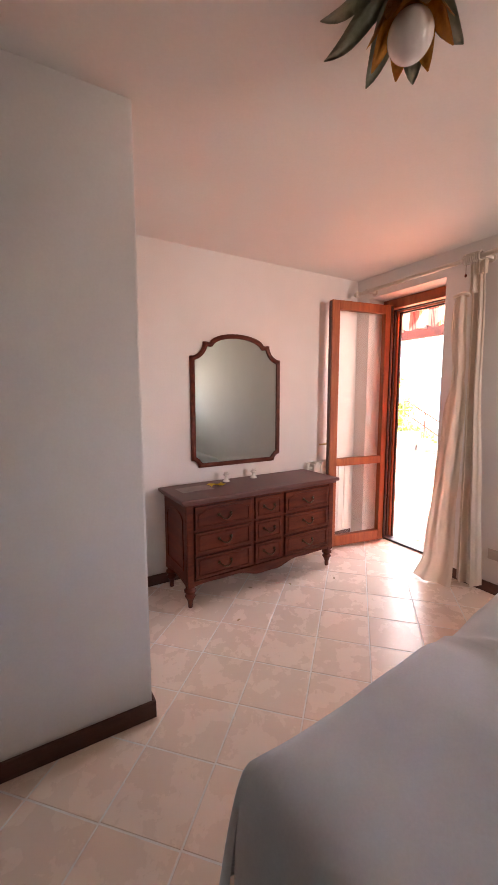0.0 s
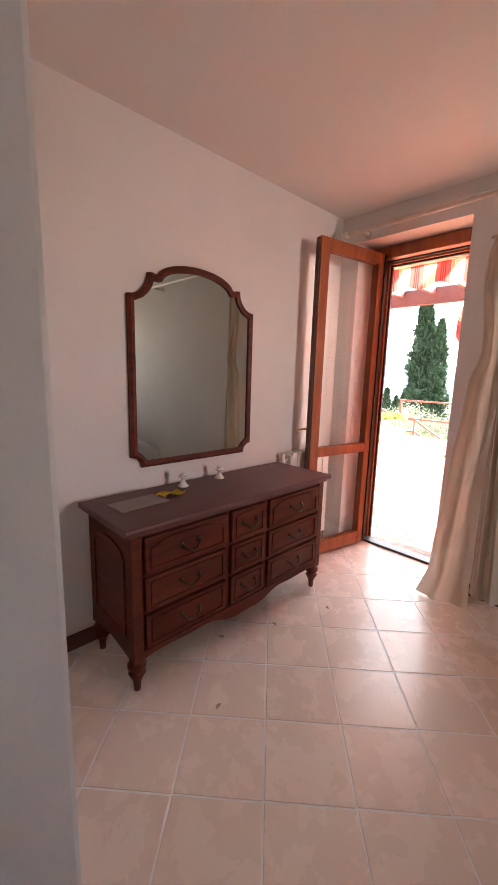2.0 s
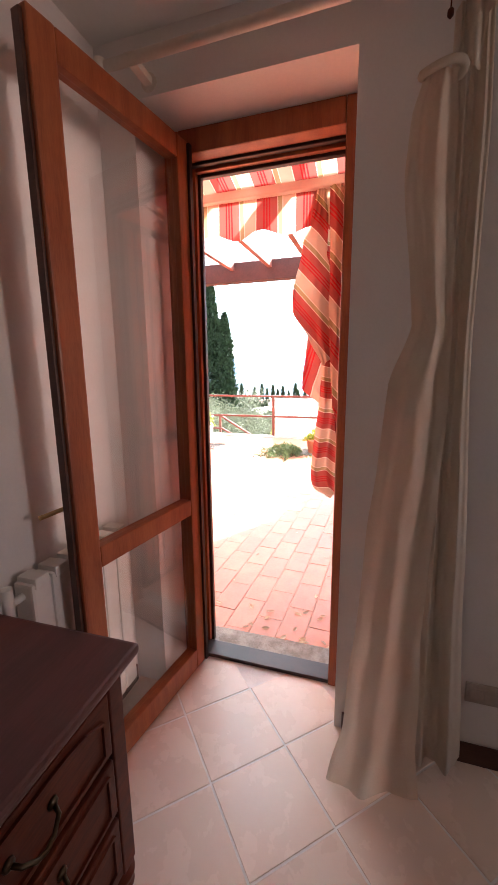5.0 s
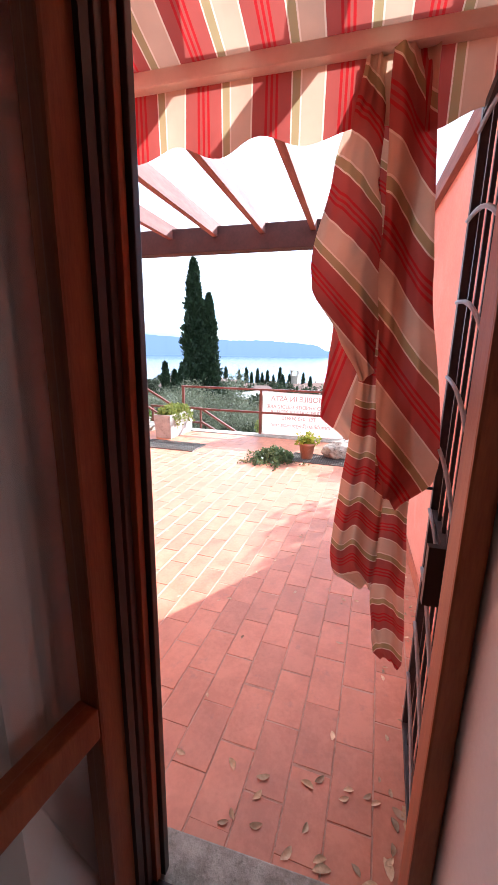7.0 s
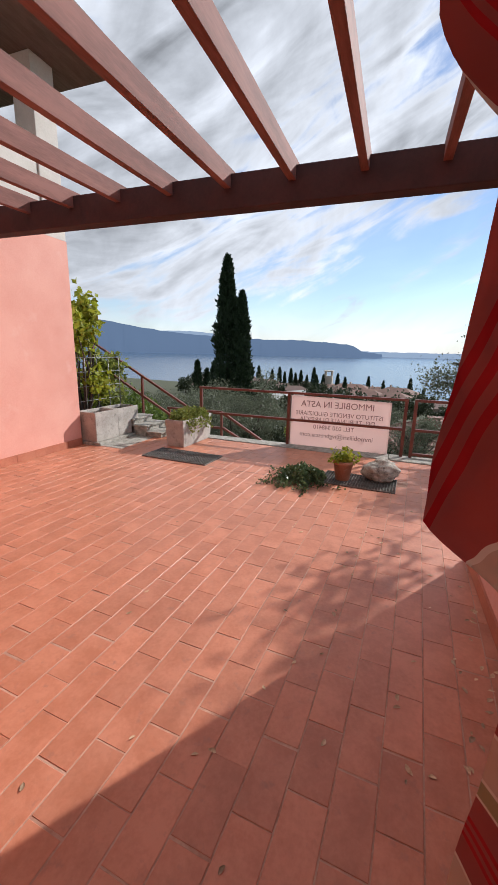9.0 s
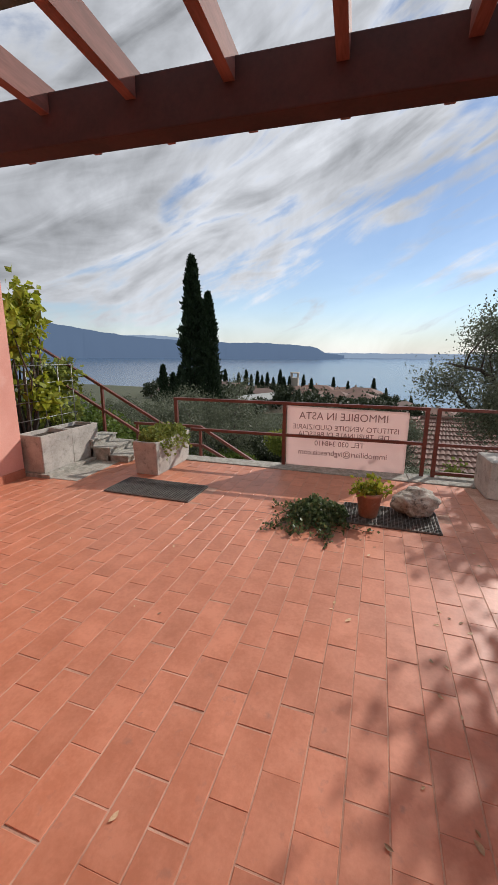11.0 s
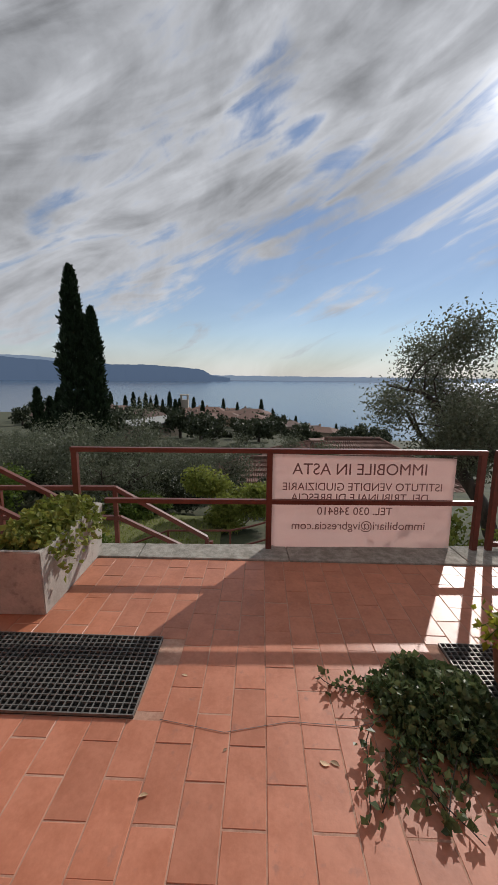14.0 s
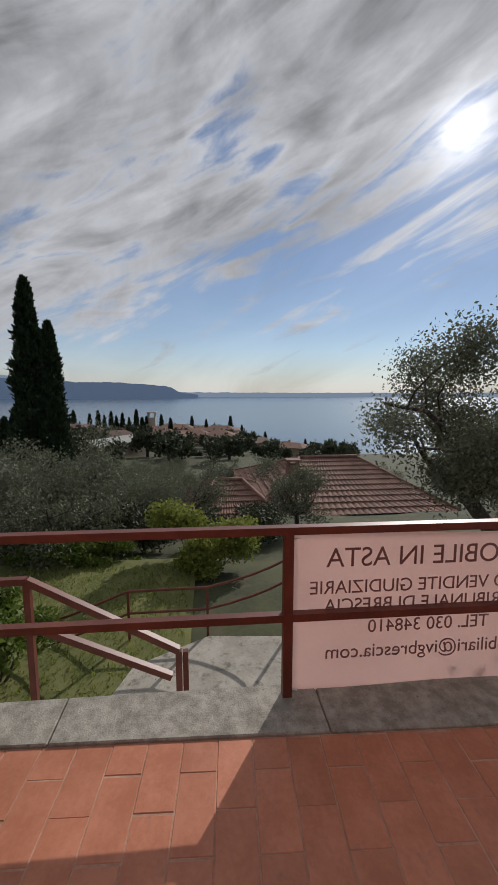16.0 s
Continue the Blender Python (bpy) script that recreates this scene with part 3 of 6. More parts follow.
def build_drape():
    t = thing("hanging_awning_cloth", "torn striped awning cloth hanging twisted from the front bar", "cloth", (5.65, 3.58, 2.40))

    def panel(name, prof, depth, folds, slant, repeat, seed):
        """A strip of cloth between two edges that wander with the height, gathered into folds."""
        z0, z1 = prof[0][0], prof[-1][0]

        def at(u, v):
            z = z0 + (z1 - z0) * v
            for (za, a0, b0), (zb, a1, b1) in zip(prof, prof[1:]):
                if z <= zb + 1e-6:
                    k = (z - za) / (zb - za)
                    k = 0.5 * k + 0.5 * k * k * (3 - 2 * k)
                    a, b = a0 + (a1 - a0) * k, b0 + (b1 - b0) * k
                    break
            w = abs(a - b)
            y = a + (b - a) * u + 0.012 * noise.noise(Vector((u * 2.5, v * 5, seed)))
            x = depth + (0.24 * w) * math.sin(u * folds + 0.7 * math.sin(v * 4 + seed) + seed) * (0.6 + 0.4 * math.sin(v * 2.6))
            x += 0.02 * noise.noise(Vector((u * 5 + seed, v * 9, 1.3)))
            return (x, y, -z - 0.02 * math.sin(u * 3.0 + seed) * v)
        bm = B()
        uv_grid(bm, at, 40, 64, lambda u, v: ((-at(u, v)[2] + slant * at(u, v)[1]) / repeat + 0.13 * seed, u))
        part(name, bm, M["stripe"], t)

    panel("upper_flap", ((-0.12, 0.13, 0.06), (0.16, 0.205, 0.05), (0.46, 0.268, 0.03), (0.54, 0.262, 0.025), (0.70, 0.155, 0.02), (0.86, 0.065, 0.02)), 0.00, 5.2, 1.1, 0.31, 1)
    panel("lower_flap", ((0.40, 0.15, 0.02), (0.8, 0.19, 0.02), (1.02, 0.212, 0.03), (1.11, 0.10, 0.04)), 0.09, 4.4, -3.0, 1.0, 2)
    panel("centre_strand", ((-0.12, 0.12, -0.06), (0.6, 0.07, -0.06), (1.0, 0.08, -0.06), (1.3, 0.11, -0.06), (1.6, 0.13, -0.06), (1.69, 0.115, -0.05), (1.76, -0.005, -0.045)), 0.05, 8.5, 0.25, 0.20, 3)
    panel("tail_strand", ((0.9, 0.0, -0.12), (1.35, -0.03, -0.165), (1.7, -0.045, -0.185), (2.0, -0.065, -0.205), (2.07, -0.08, -0.21), (2.11, -0.12, -0.20)), 0.07, 5.0, 0.2, 0.21, 5)
    panel("side_flap", ((-0.12, 0.04, -0.09), (0.3, 0.03, -0.125), (0.53, 0.03, -0.14), (0.8, 0.01, -0.185), (1.14, -0.01, -0.225), (1.21, -0.03, -0.215), (1.34, -0.055, -0.10)), -0.02, 5.6, 1.2, 0.37, 4)

build_drape()

# security grille folded back beside the door
M["black_iron"] = mk("black_iron", (0.018, 0.016, 0.018), (0.035, 0.032, 0.035), 0.5, 6, 60, 0.1, metal=0.0)
M["grey_iron"] = mk("grey_painted_iron", (0.20, 0.19, 0.19), (0.28, 0.26, 0.26), 0.5, 6, 60, 0.1)
grille = thing("security_grille", "black iron security gate folded open beside the door", "gate", (5.03, 3.375, 0.0), rz=-4)
L = 0.62
for x in (0.0, L):
    bm = B(); box(bm, x, -0.018, 0.03, x + 0.035, 0.018, 2.36, 0.003); part("upright", bm, M["black_iron"], grille)
for z in (0.03, 1.02, 2.325):
    bm = B(); box(bm, 0.035, -0.016, z, L, 0.016, z + 0.035); part("cross_bar", bm, M["black_iron"], grille)
for i in range(1, 6):
    bm = B(); box(bm, i * L / 6, -0.006, 0.06, i * L / 6 + 0.014, 0.006, 2.33); part("bar", bm, M["black_iron"], grille)
for k in range(9):
    z0 = 0.12 + 0.245 * k
    bm = B()
    tube(bm, [(0.03 + (L - 0.03) * s, 0.022, z0 + 0.20 * s + 0.05 * math.sin(math.pi * s)) for s in [i / 8 for i in range(9)]], 0.007, 6)
    part("scroll_bar", bm, M["grey_iron"], grille, "grey curved iron bar")
bm = B(); rod(bm, (L + 0.02, 0.0, 1.13), (L + 0.02, 0.13, 1.13), 0.006, seg=8); rod(bm, (L + 0.02, 0.11, 1.13), (L + 0.02, 0.15, 1.13), 0.015, seg=8)
part("latch", bm, M["black_iron"], grille)

# ------------------------------------------------------------------ terrace door
M["dark_track"] = mk("dark_bronze_seal", (0.022, 0.012, 0.010), (0.045, 0.02, 0.016), 0.45, 5, 50, 0.05)
M["brass"] = mk("dull_brass", (0.42, 0.30, 0.13), (0.55, 0.40, 0.19), 0.35, 8, 60, 0.05, metal=1.0)
M["glass"] = glass("window_glass")
FX0, FX1 = 4.81, 4.885
frame_y0, frame_y1 = DY0 + 0.003, DY1 - 0.003
bm = B()
for a, b in ((frame_y0, frame_y0 + 0.045), (frame_y1 - 0.07, frame_y1)):
    box(bm, FX0, a, 0.0, FX1, b, DZ - 0.003, 0.006)
box(bm, FX0, frame_y0 + 0.0455, DZ - 0.095, FX1, frame_y1 - 0.0705, DZ - 0.003, 0.006)
door_frame = tagged(part("door_1", bm, M["door_wood"]), "open red-stained wooden terrace door frame in the wall", "door", kind="structure")
for i, (dx, w) in enumerate(((0.0, 0.085), (0.03, 0.097), (0.06, 0.109))):
    bm = B()
    x0 = FX1 + 0.001 + dx
    side_y = frame_y0 + 0.6 * w - 0.06
    for a, b in ((DY0 - 0.149, side_y), (frame_y1 - w, frame_y1 - 0.002)):
        box(bm, x0, a, 0.0, x0 + 0.026, b, DZ - 0.01, 0.003)
    box(bm, x0, side_y + 0.0005, DZ - w - 0.02, x0 + 0.026, frame_y1 - w, DZ - 0.01, 0.003)
    part("rebate", bm, M["dark_track"] if i != 1 else M["door_wood"], door_frame)
bm = B(); box(bm, FX0 + 0.01, frame_y0 + 0.046, 0.0, 4.925, frame_y1 - 0.071, 0.020, 0.004)
part("threshold", bm, M["dark_track"], door_frame, "dark bronze threshold strip")
bm = B(); box(bm, 4.926, DY0 - 0.148, -0.1, 5.07, DY1 - 0.001, -0.004, 0.006)
setting("door_sill", bm, M["stone"], "weathered pale stone door sill outside", "sill")
bm = B(); box(bm, 4.99, frame_y0 - 0.02, 1.08, 5.01, frame_y0 + 0.05, 1.22); part("strike_plate", bm, M["dark_track"], door_frame)
for z in (0.35, 1.25, 2.1):
    bm = B(); rod(bm, (FX0 - 0.012, frame_y1 - 0.075, z), (FX0 - 0.012, frame_y1 - 0.075, z + 0.10), 0.009, seg=8); part("hinge", bm, M["brass"], door_frame, "brass hinge")

leaf = thing("door_leaf", "open glazed wooden door leaf standing against the wall", "door", (FX0 - 0.012, frame_y1 - 0.075, 0.0), rz=180 - 9.0)
LW, LH = 0.70, 2.405
bm = B()
T = 0.058
for a, b in ((0.0, 0.085), (LW - 0.085, LW)):
    box(bm, a, 0.0, 0.02, b, T, LH, 0.007)
for a, b in ((0.02, 0.125), (0.835, 0.91), (LH - 0.085, LH)):
    box(bm, 0.0855, 0.001, a, LW - 0.0855, T - 0.001, b, 0.005)
part("leaf_frame", bm, M["door_wood"], leaf)
bm = B(); box(bm, 0.002, T, 0.03, 0.022, T + 0.012, LH - 0.01); part("seal", bm, M["dark_track"], leaf)
for a, b in ((0.12, 0.84), (0.905, LH - 0.08)):
    bm = B(); box(bm, 0.08, 0.024, a, LW - 0.08, 0.030, b); g = part("pane", bm, M["glass"], leaf, "clear glass pane"); g.visible_shadow = False
bm = B(); box(bm, LW - 0.001, 0.014, 0.03, LW + 0.010, T - 0.014, LH - 0.012, 0.003); part("rebate", bm, M["base_wood"], leaf, "darker rebated edge")
bm = B()
tube(bm, [(LW - 0.045, 0.0, 1.05), (LW - 0.045, -0.04, 1.05), (LW + 0.05, -0.045, 1.045)], 0.008, 8)
part("handle", bm, M["brass"], leaf, "brass lever handle")

# ------------------------------------------------------------------ skirting
def skirting(name, x0, y0, x1, y1):
    bm = B(); box(bm, x0, y0, 0.0, x1, y1, 0.085, 0.004)
    setting(name, bm, M["base_wood"], "dark brown wooden skirting board", "skirting")


skirting("baseboard_north", 2.028, YM - 0.014, XD - 0.02, YM - 0.001)
skirting("baseboard_corner_south", XW, 3.110, 2.027, 3.124)
skirting("baseboard_corner_east", 2.014, 3.125, 2.027, YM - 0.015)
skirting("baseboard_east", XD - 0.014, YS, XD - 0.001, DY0 - 0.03)
skirting("baseboard_south", XW, YS + 0.001, XD - 0.02, YS + 0.014)


# ------------------------------------------------------------------ dresser
def build_dresser():
    x0, x1, y0, y1, zt = 2.50, 3.885, 3.893, 4.333, 0.81
    d = thing("dresser", "dark mahogany dresser with nine drawers and turned feet", "dresser", (x0, y0, 0), rz=1.3)
    W, D = x1 - x0, y1 - y0
    bm = B()
    box(bm, 0, 0.012, 0.20, W, D, 0.765, 0.006)
    part("body", bm, M["dark_wood"], d)
    bm = B()
    box(bm, -0.045, -0.04, 0.782, W + 0.04, D + 0.012, 0.81, 0.010)
    box(bm, -0.025, -0.02, 0.763, W + 0.02, D + 0.006, 0.7825, 0.006)
    part("top", bm, M["top_wood"], d, "worn purple-brown top board")
    # apron with a curved lower edge
    n = 40
    pts = [(0.0, 0.20)]
    for i in range(n + 1):
        s = i / n
        dz = 0.055 * math.exp(-((s - 0.5) / 0.13) ** 2) + 0.010 * math.cos(s * math.pi * 10) * math.exp(-((s - 0.5) / 0.25) ** 2)
        ends = 0.05 * max(0, 1 - s / 0.07) ** 0.5 + 0.05 * max(0, 1 - (1 - s) / 0.07) ** 0.5
        pts.append((W * s, 0.172 - dz - ends * 0.25))
    pts.append((W, 0.20))
    bm = B(); extrude_poly(bm, pts[::-1], "y", 0.0, 0.022); part("apron", bm, M["dark_wood"], d)
    for xs in (0.0, W - 0.022):
        pts = [(0.012, 0.20), (D, 0.20)] + [(D - (D - 0.012) * i / 20, 0.170 - 0.012 * abs(1 - i / 10) ** 3 + 0.02 * (1 - abs(1 - i / 10))) for i in range(21)]
        bm = B(); extrude_poly(bm, pts, "x", xs, xs + 0.022); part("side_apron", bm, M["dark_wood"], d)
    # corner stiles
    for xs in (0.0, W - 0.05):
        bm = B(); box(bm, xs, -0.006, 0.160, xs + 0.05, 0.012, 0.762, 0.004); part("stile", bm, M["dark_wood"], d)
    # arched side panel
    def arched(x, w, z, h, arch, r=0.05):
        out = [(x, z), (x + w, z), (x + w, z + h - arch)]
        for i in range(13):
            a = i / 12
            out.append((x + w - (w * a), z + h - arch + arch * math.sin(math.pi * a) ** 0.45))
        return out
    for xs, xe in ((-0.008, 0.002), (W - 0.002, W + 0.008)):
        bm = B()
        pts = arched(0.06, D - 0.12, 0.27, 0.43, 0.06)
        outer, inner = pts, [(0.5 * D + (p - 0.5 * D) * 0.9, 0.485 + (q - 0.485) * 0.93) for p, q in pts]
        for k in range(len(pts)):
            a0, a1, b0, b1 = outer[k], outer[(k + 1) % len(pts)], inner[k], inner[(k + 1) % len(pts)]
            vs = [bm.verts.new((xx, q[0], q[1])) for xx in (xs, xe) for q in (a0, a1, b1, b0)]
            for fq in ((0, 1, 2, 3), (7, 6, 5, 4), (0, 4, 5, 1), (2, 6, 7, 3)):
                bm.faces.new([vs[i] for i in fq])
        part("side_moulding", bm, M["dark_wood"], d)
    # drawers
    cols = ((0.062, 0.530), (0.565, 0.820), (0.855, 1.323))
    rows = ((0.215, 0.375), (0.395, 0.555), (0.575, 0.745))
    for ci, (a, b) in enumerate(cols):
        for ri, (z0, z1) in enumerate(rows):
            bm = B()
            box(bm, a, -0.012, z0, b, 0.012, z1, 0.004)
            dr = part("drawer", bm, M["dark_wood"], d)
            bm = B()
            m_ = 0.028
            xa, xb, za, zb = a + m_, b - m_, z0 + m_ * 0.8, z1 - m_ * 0.8
            if ri == 2:
                ar = 0.035 if ci != 1 else 0.014
                pth = [(xa, za), (xb, za), (xb, zb - ar)] + [(xb - (xb - xa) * i / 14, zb - ar + ar * min(1, 1.15 * math.sin(math.pi * min(max((i / 14 - 0.06) / 0.88, 0), 1)) ** 0.4)) for i in range(15)] + [(xa, zb - ar)]
            else:
                pth = [(xa, za), (xb, za), (xb, zb), (xa, zb)]
            for k in range(len(pth)):
                p, q = pth[k], pth[(k + 1) % len(pth)]
                if (Vector(p) - Vector(q)).length > 1e-4:
                    bar(bm, (p[0], -0.014, p[1]), (q[0], -0.014, q[1]), 0.010, 0.008)
            part("moulding", bm, M["dark_wood"], dr)
            cx, cz = (a + b) / 2, (z0 + z1) / 2 - (0.006 if ri == 2 else 0)
            bm = B()
            tube(bm, [(cx - 0.05, -0.016, cz + 0.012), (cx - 0.043, -0.034, cz + 0.004), (cx - 0.02, -0.042, cz - 0.014), (cx, -0.044, cz - 0.019), (cx + 0.02, -0.042, cz - 0.014),
                      (cx + 0.043, -0.034, cz + 0.004), (cx + 0.05, -0.016, cz + 0.012)], 0.0048, 8)
            for s in (-1, 1):
                lathe_pts = [(0.001, 0), (0.013, 0.001), (0.011, 0.006), (0.004, 0.009)]
                c = len(bm.verts)
                lathe(bm, lathe_pts, 10)
                bm.verts.ensure_lookup_table()
                for vtx in bm.verts[c:]:
                    px, py, pz = vtx.co
                    vtx.co = (cx + s * 0.05 + px, -0.012 - pz, cz + 0.012 + py)
            part("handle", bm, M["handle"], dr, "dark brass swan-neck handle")
    # turned feet
    for fx in (0.03, W - 0.03):
        for fy in (0.03, D - 0.04):
            bm = B()
            lathe(bm, [(0.012, 0.0), (0.016, 0.004), (0.018, 0.045), (0.030, 0.075), (0.040, 0.092), (0.030, 0.104), (0.026, 0.112), (0.042, 0.122), (0.043, 0.138), (0.030, 0.150), (0.034, 0.17)], 18, (fx, fy, 0))
            part("foot", bm, M["dark_wood"], d)


M["handle"] = mk("dark_brass", (0.05, 0.032, 0.018), (0.10, 0.065, 0.035), 0.35, 10, 80, 0.05, metal=0.8)
build_dresser()

M["porcelain"] = mk("white_porcelain", (0.78, 0.74, 0.70), (0.84, 0.80, 0.76), 0.25, 5, 40, 0.01)
cand = thing("candlestick", "small white porcelain candlestick on the dresser top", "candlestick", (3.0, 4.255, 0.81), group="candlesticks on the dresser")
bm = B(); lathe(bm, [(0.030, 0.0), (0.031, 0.006), (0.022, 0.014), (0.012, 0.030), (0.011, 0.042), (0.016, 0.050), (0.028, 0.056), (0.027, 0.062)], 20); part("base", bm, M["porcelain"], cand)
bm = B(); lathe(bm, [(0.012, 0.062), (0.016, 0.064), (0.017, 0.078), (0.013, 0.078), (0.012, 0.066)], 18); part("socket_cup", bm, M["porcelain"], cand)
copy_thing(cand, pose(3.275, 4.27, 0.81))
M["yellow"] = mk("yellow_cloth", (0.62, 0.44, 0.02), (0.72, 0.54, 0.04), 0.7, 8, 60, 0.1)
bm = B()
uv_grid(bm, lambda u, v: (0.14 * u, 0.075 * v + 0.02 * math.sin(u * 6), 0.004 + 0.012 * abs(math.sin(u * 5 + v * 3)) * (1 - v * 0.4)), 14, 8)
bmesh.ops.solidify(bm, geom=list(bm.faces), thickness=0.003)
y = part("yellow_cloth", bm, M["yellow"]); y.matrix_world = pose(2.80, 4.11, 0.812, 0, 0, 12)
tagged(y, "small crumpled bright yellow cloth on the dresser", "cloth")
M["paper"] = mk("pale_dusty_paper", (0.22, 0.17, 0.16), (0.28, 0.22, 0.20), 0.6, 6, 60, 0.03)
bm = B(); box(bm, 0, 0, 0, 0.26, 0.15, 0.003, 0.001)
y = part("paper_sheet", bm, M["paper"]); y.matrix_world = pose(2.545, 4.06, 0.811, 0, 0, 4)
tagged(y, "thin greyish paper sheet lying on the dresser", "paper")


# ------------------------------------------------------------------ mirror
def mirror_outline(d):
    w, zb, zs, zt, cx = 0.437 - d, 0.925 + d, 1.838, 2.035 - d, 3.182
    r, rb = 0.118 + d, 0.062 + d
    wc, zc_ = 0.437, 0.925
    half = []
    for i in range(7):
        a = math.pi / 2 * i / 6
        half.append((wc - rb * math.cos(a), zc_ + rb * math.sin(a)))
    half = [(min(x, w), max(z, zb)) for x, z in half]
    half.append((w, zs - d * 0.3))
    for i in range(9):
        a = math.pi / 2 * i / 8
        half.append((min(w, 0.437 - r * math.sin(a)), 1.956 - r * math.cos(a)))
    half.append((0.437 - 0.118 - d, 1.956 - d))
    half.append((0.437 - 0.165 - d * 0.5, 1.953 - d))
    R0 = 0.437 - 0.178 - d * 0.5
    for i in range(1, 13):
        a = math.pi / 2 * i / 12
        half.append((R0 * math.cos(a), 1.945 - d + (zt - 1.945 + d) * math.sin(a)))
    right = [(cx + x, z) for x, z in half]
    left = [(cx - x, z) for x, z in half[::-1]][1:]
    return right + left


def build_mirror():
    t = thing("wall_mirror", "arched wall mirror in a dark mahogany frame above the dresser", "mirror", (0, 0, 0))
    a, b = mirror_outline(0.0), mirror_outline(0.036)
    n = len(a)
    bm = B()
    yf, yb = YM - 0.034, YM - 0.003
    ring = []
    for p, q in zip(a, b):
        mid = ((p[0] * 0.6 + q[0] * 0.4), (p[1] * 0.6 + q[1] * 0.4))
        ring.append([bm.verts.new((p[0], yb, p[1])), bm.verts.new((p[0], yf + 0.012, p[1])), bm.verts.new((mid[0], yf, mid[1])),
                     bm.verts.new((q[0], yf + 0.008, q[1])), bm.verts.new((q[0], yb, q[1]))])
    for k in range(n):
        r0, r1 = ring[k], ring[(k + 1) % n]
        for i in range(4):
            bm.faces.new((r0[i], r0[i + 1], r1[i + 1], r1[i]))
    part("frame", bm, M["dark_wood"], t)
    m = bpy.data.materials.new("mirror_silver")
    m.use_nodes = True
    p = m.node_tree.nodes["Principled BSDF"]
    p.inputs["Base Color"].default_value = (0.60, 0.65, 0.61, 1)
    p.inputs["Metallic"].default_value = 1.0
    p.inputs["Roughness"].default_value = 0.015
    bm = B()
    c = mirror_outline(0.030)
    extrude_poly(bm, c, "y", YM - 0.016, YM - 0.006)
    part("mirror_glass", bm, m, t, "silvered mirror glass")


build_mirror()

# ------------------------------------------------------------------ bed
M["sheet"] = mk("grey_white_sheet", (0.58, 0.62, 0.68), (0.65, 0.69, 0.75), 0.75, 3, 120, 0.1)


def build_bed():
    t = thing("bed", "double bed covered with a loose grey-white sheet", "bed", (2.05, 0.49, 0))
    LX, LY = 2.05, 1.80

    def top(u, v):
        x, y = LX * u, LY * v
        hump = 0.06 * math.exp(-((x - 0.75) / 0.35) ** 2) * (0.4 + 0.6 * v) + 0.20 * math.exp(-((x - 1.55) / 0.42) ** 2)
        z = 0.545 + hump + 0.010 * noise.noise(Vector((x * 5, y * 5, 0))) + 0.025 * noise.noise(Vector((x * 1.7, y * 2.3, 3)))
        rim = min(x, LX - x, LY - y, y)
        z -= 0.055 * math.exp(-rim / 0.07)
        z += 0.012 * math.sin(16 * (x - 0.8 * y)) * math.exp(-((x - 0.95) / 0.3) ** 2) + 0.02 * math.exp(-((x - 0.9 - 0.25 * (LY - y)) / 0.03) ** 2)
        return Vector((x, y, z))
    bm = B()
    uv_grid(bm, top, 70, 60)

    def hang_front(u, v):
        p = top(0, u)
        fl = (0.022 * math.sin(u * 21 + 0.6) + 0.014 * math.sin(u * 47)) * min(1, v * 2)
        return p + Vector((-(0.07 + fl) * v ** 0.6 + 0.03 * v * v, 0, (0.06 - p.z) * v))
    uv_grid(bm, hang_front, 60, 14)

    def hang_side(u, v):
        p = top(u, 1)
        fl = (0.022 * math.sin(u * 25 + 1.7) + 0.012 * math.sin(u * 61)) * min(1, v * 2)
        return p + Vector((-0.02 * v * (u < 0.03), (0.07 + fl) * v ** 0.6 - 0.03 * v * v, (0.06 - p.z) * v))
    uv_grid(bm, hang_side, 70, 14)

    def corner(u, v):
        p = top(0, 1)
        a = math.pi / 2 * u
        r = 0.075 * v ** 0.6 * (1 + 0.25 * math.sin(3 * a))
        return p + Vector((-r * math.cos(a), r * math.sin(a), (0.06 - p.z) * v))
    uv_grid(bm, corner, 10, 14)
    bmesh.ops.remove_doubles(bm, verts=bm.verts, dist=0.002)
    part("sheet", bm, M["sheet"], t, "loose grey-white dust sheet")
    bm = B(); box(bm, 0.05, 0.02, 0.22, LX - 0.02, LY - 0.06, 0.42, 0.03); part("mattress", bm, M["sheet"], t)
    bm = B(); box(bm, 0.06, 0.04, 0.12, LX - 0.03, LY - 0.08, 0.22); part("bed_base", bm, M["dark_wood"], t)
    for a in (0.1, LX - 0.16):
        for b in (0.08, LY - 0.18):
            bm = B(); box(bm, a, b, 0, a + 0.06, b + 0.06, 0.12); part("leg", bm, M["dark_wood"], t)


build_bed()

# ------------------------------------------------------------------ curtain and rod
M["curtain"] = mk("cream_linen", (0.68, 0.60, 0.50), (0.77, 0.69, 0.59), 0.85, 3, 160, 0.2, stretch=(1, 1, 1))
nt = M["curtain"].node_tree
tr = nt.nodes.new("ShaderNodeBsdfTranslucent")
tr.inputs["Color"].default_value = (0.66, 0.56, 0.45, 1)
mx = nt.nodes.new("ShaderNodeMixShader")
mx.inputs[0].default_value = 0.4
nt.links.new(nt.nodes["Principled BSDF"].outputs[0], mx.inputs[1])
nt.links.new(tr.outputs[0], mx.inputs[2])
nt.links.new(mx.outputs[0], nt.nodes["Material Output"].inputs["Surface"])
M["cream_wood"] = mk("cream_painted_wood", (0.62, 0.54, 0.46), (0.70, 0.62, 0.54), 0.5, 4, 50, 0.05)
RX, RZ = 4.47, 2.515
crod = thing("curtain_rod", "cream painted curtain rod with rings above the door", "curtain rod", (RX, 3.1, RZ))
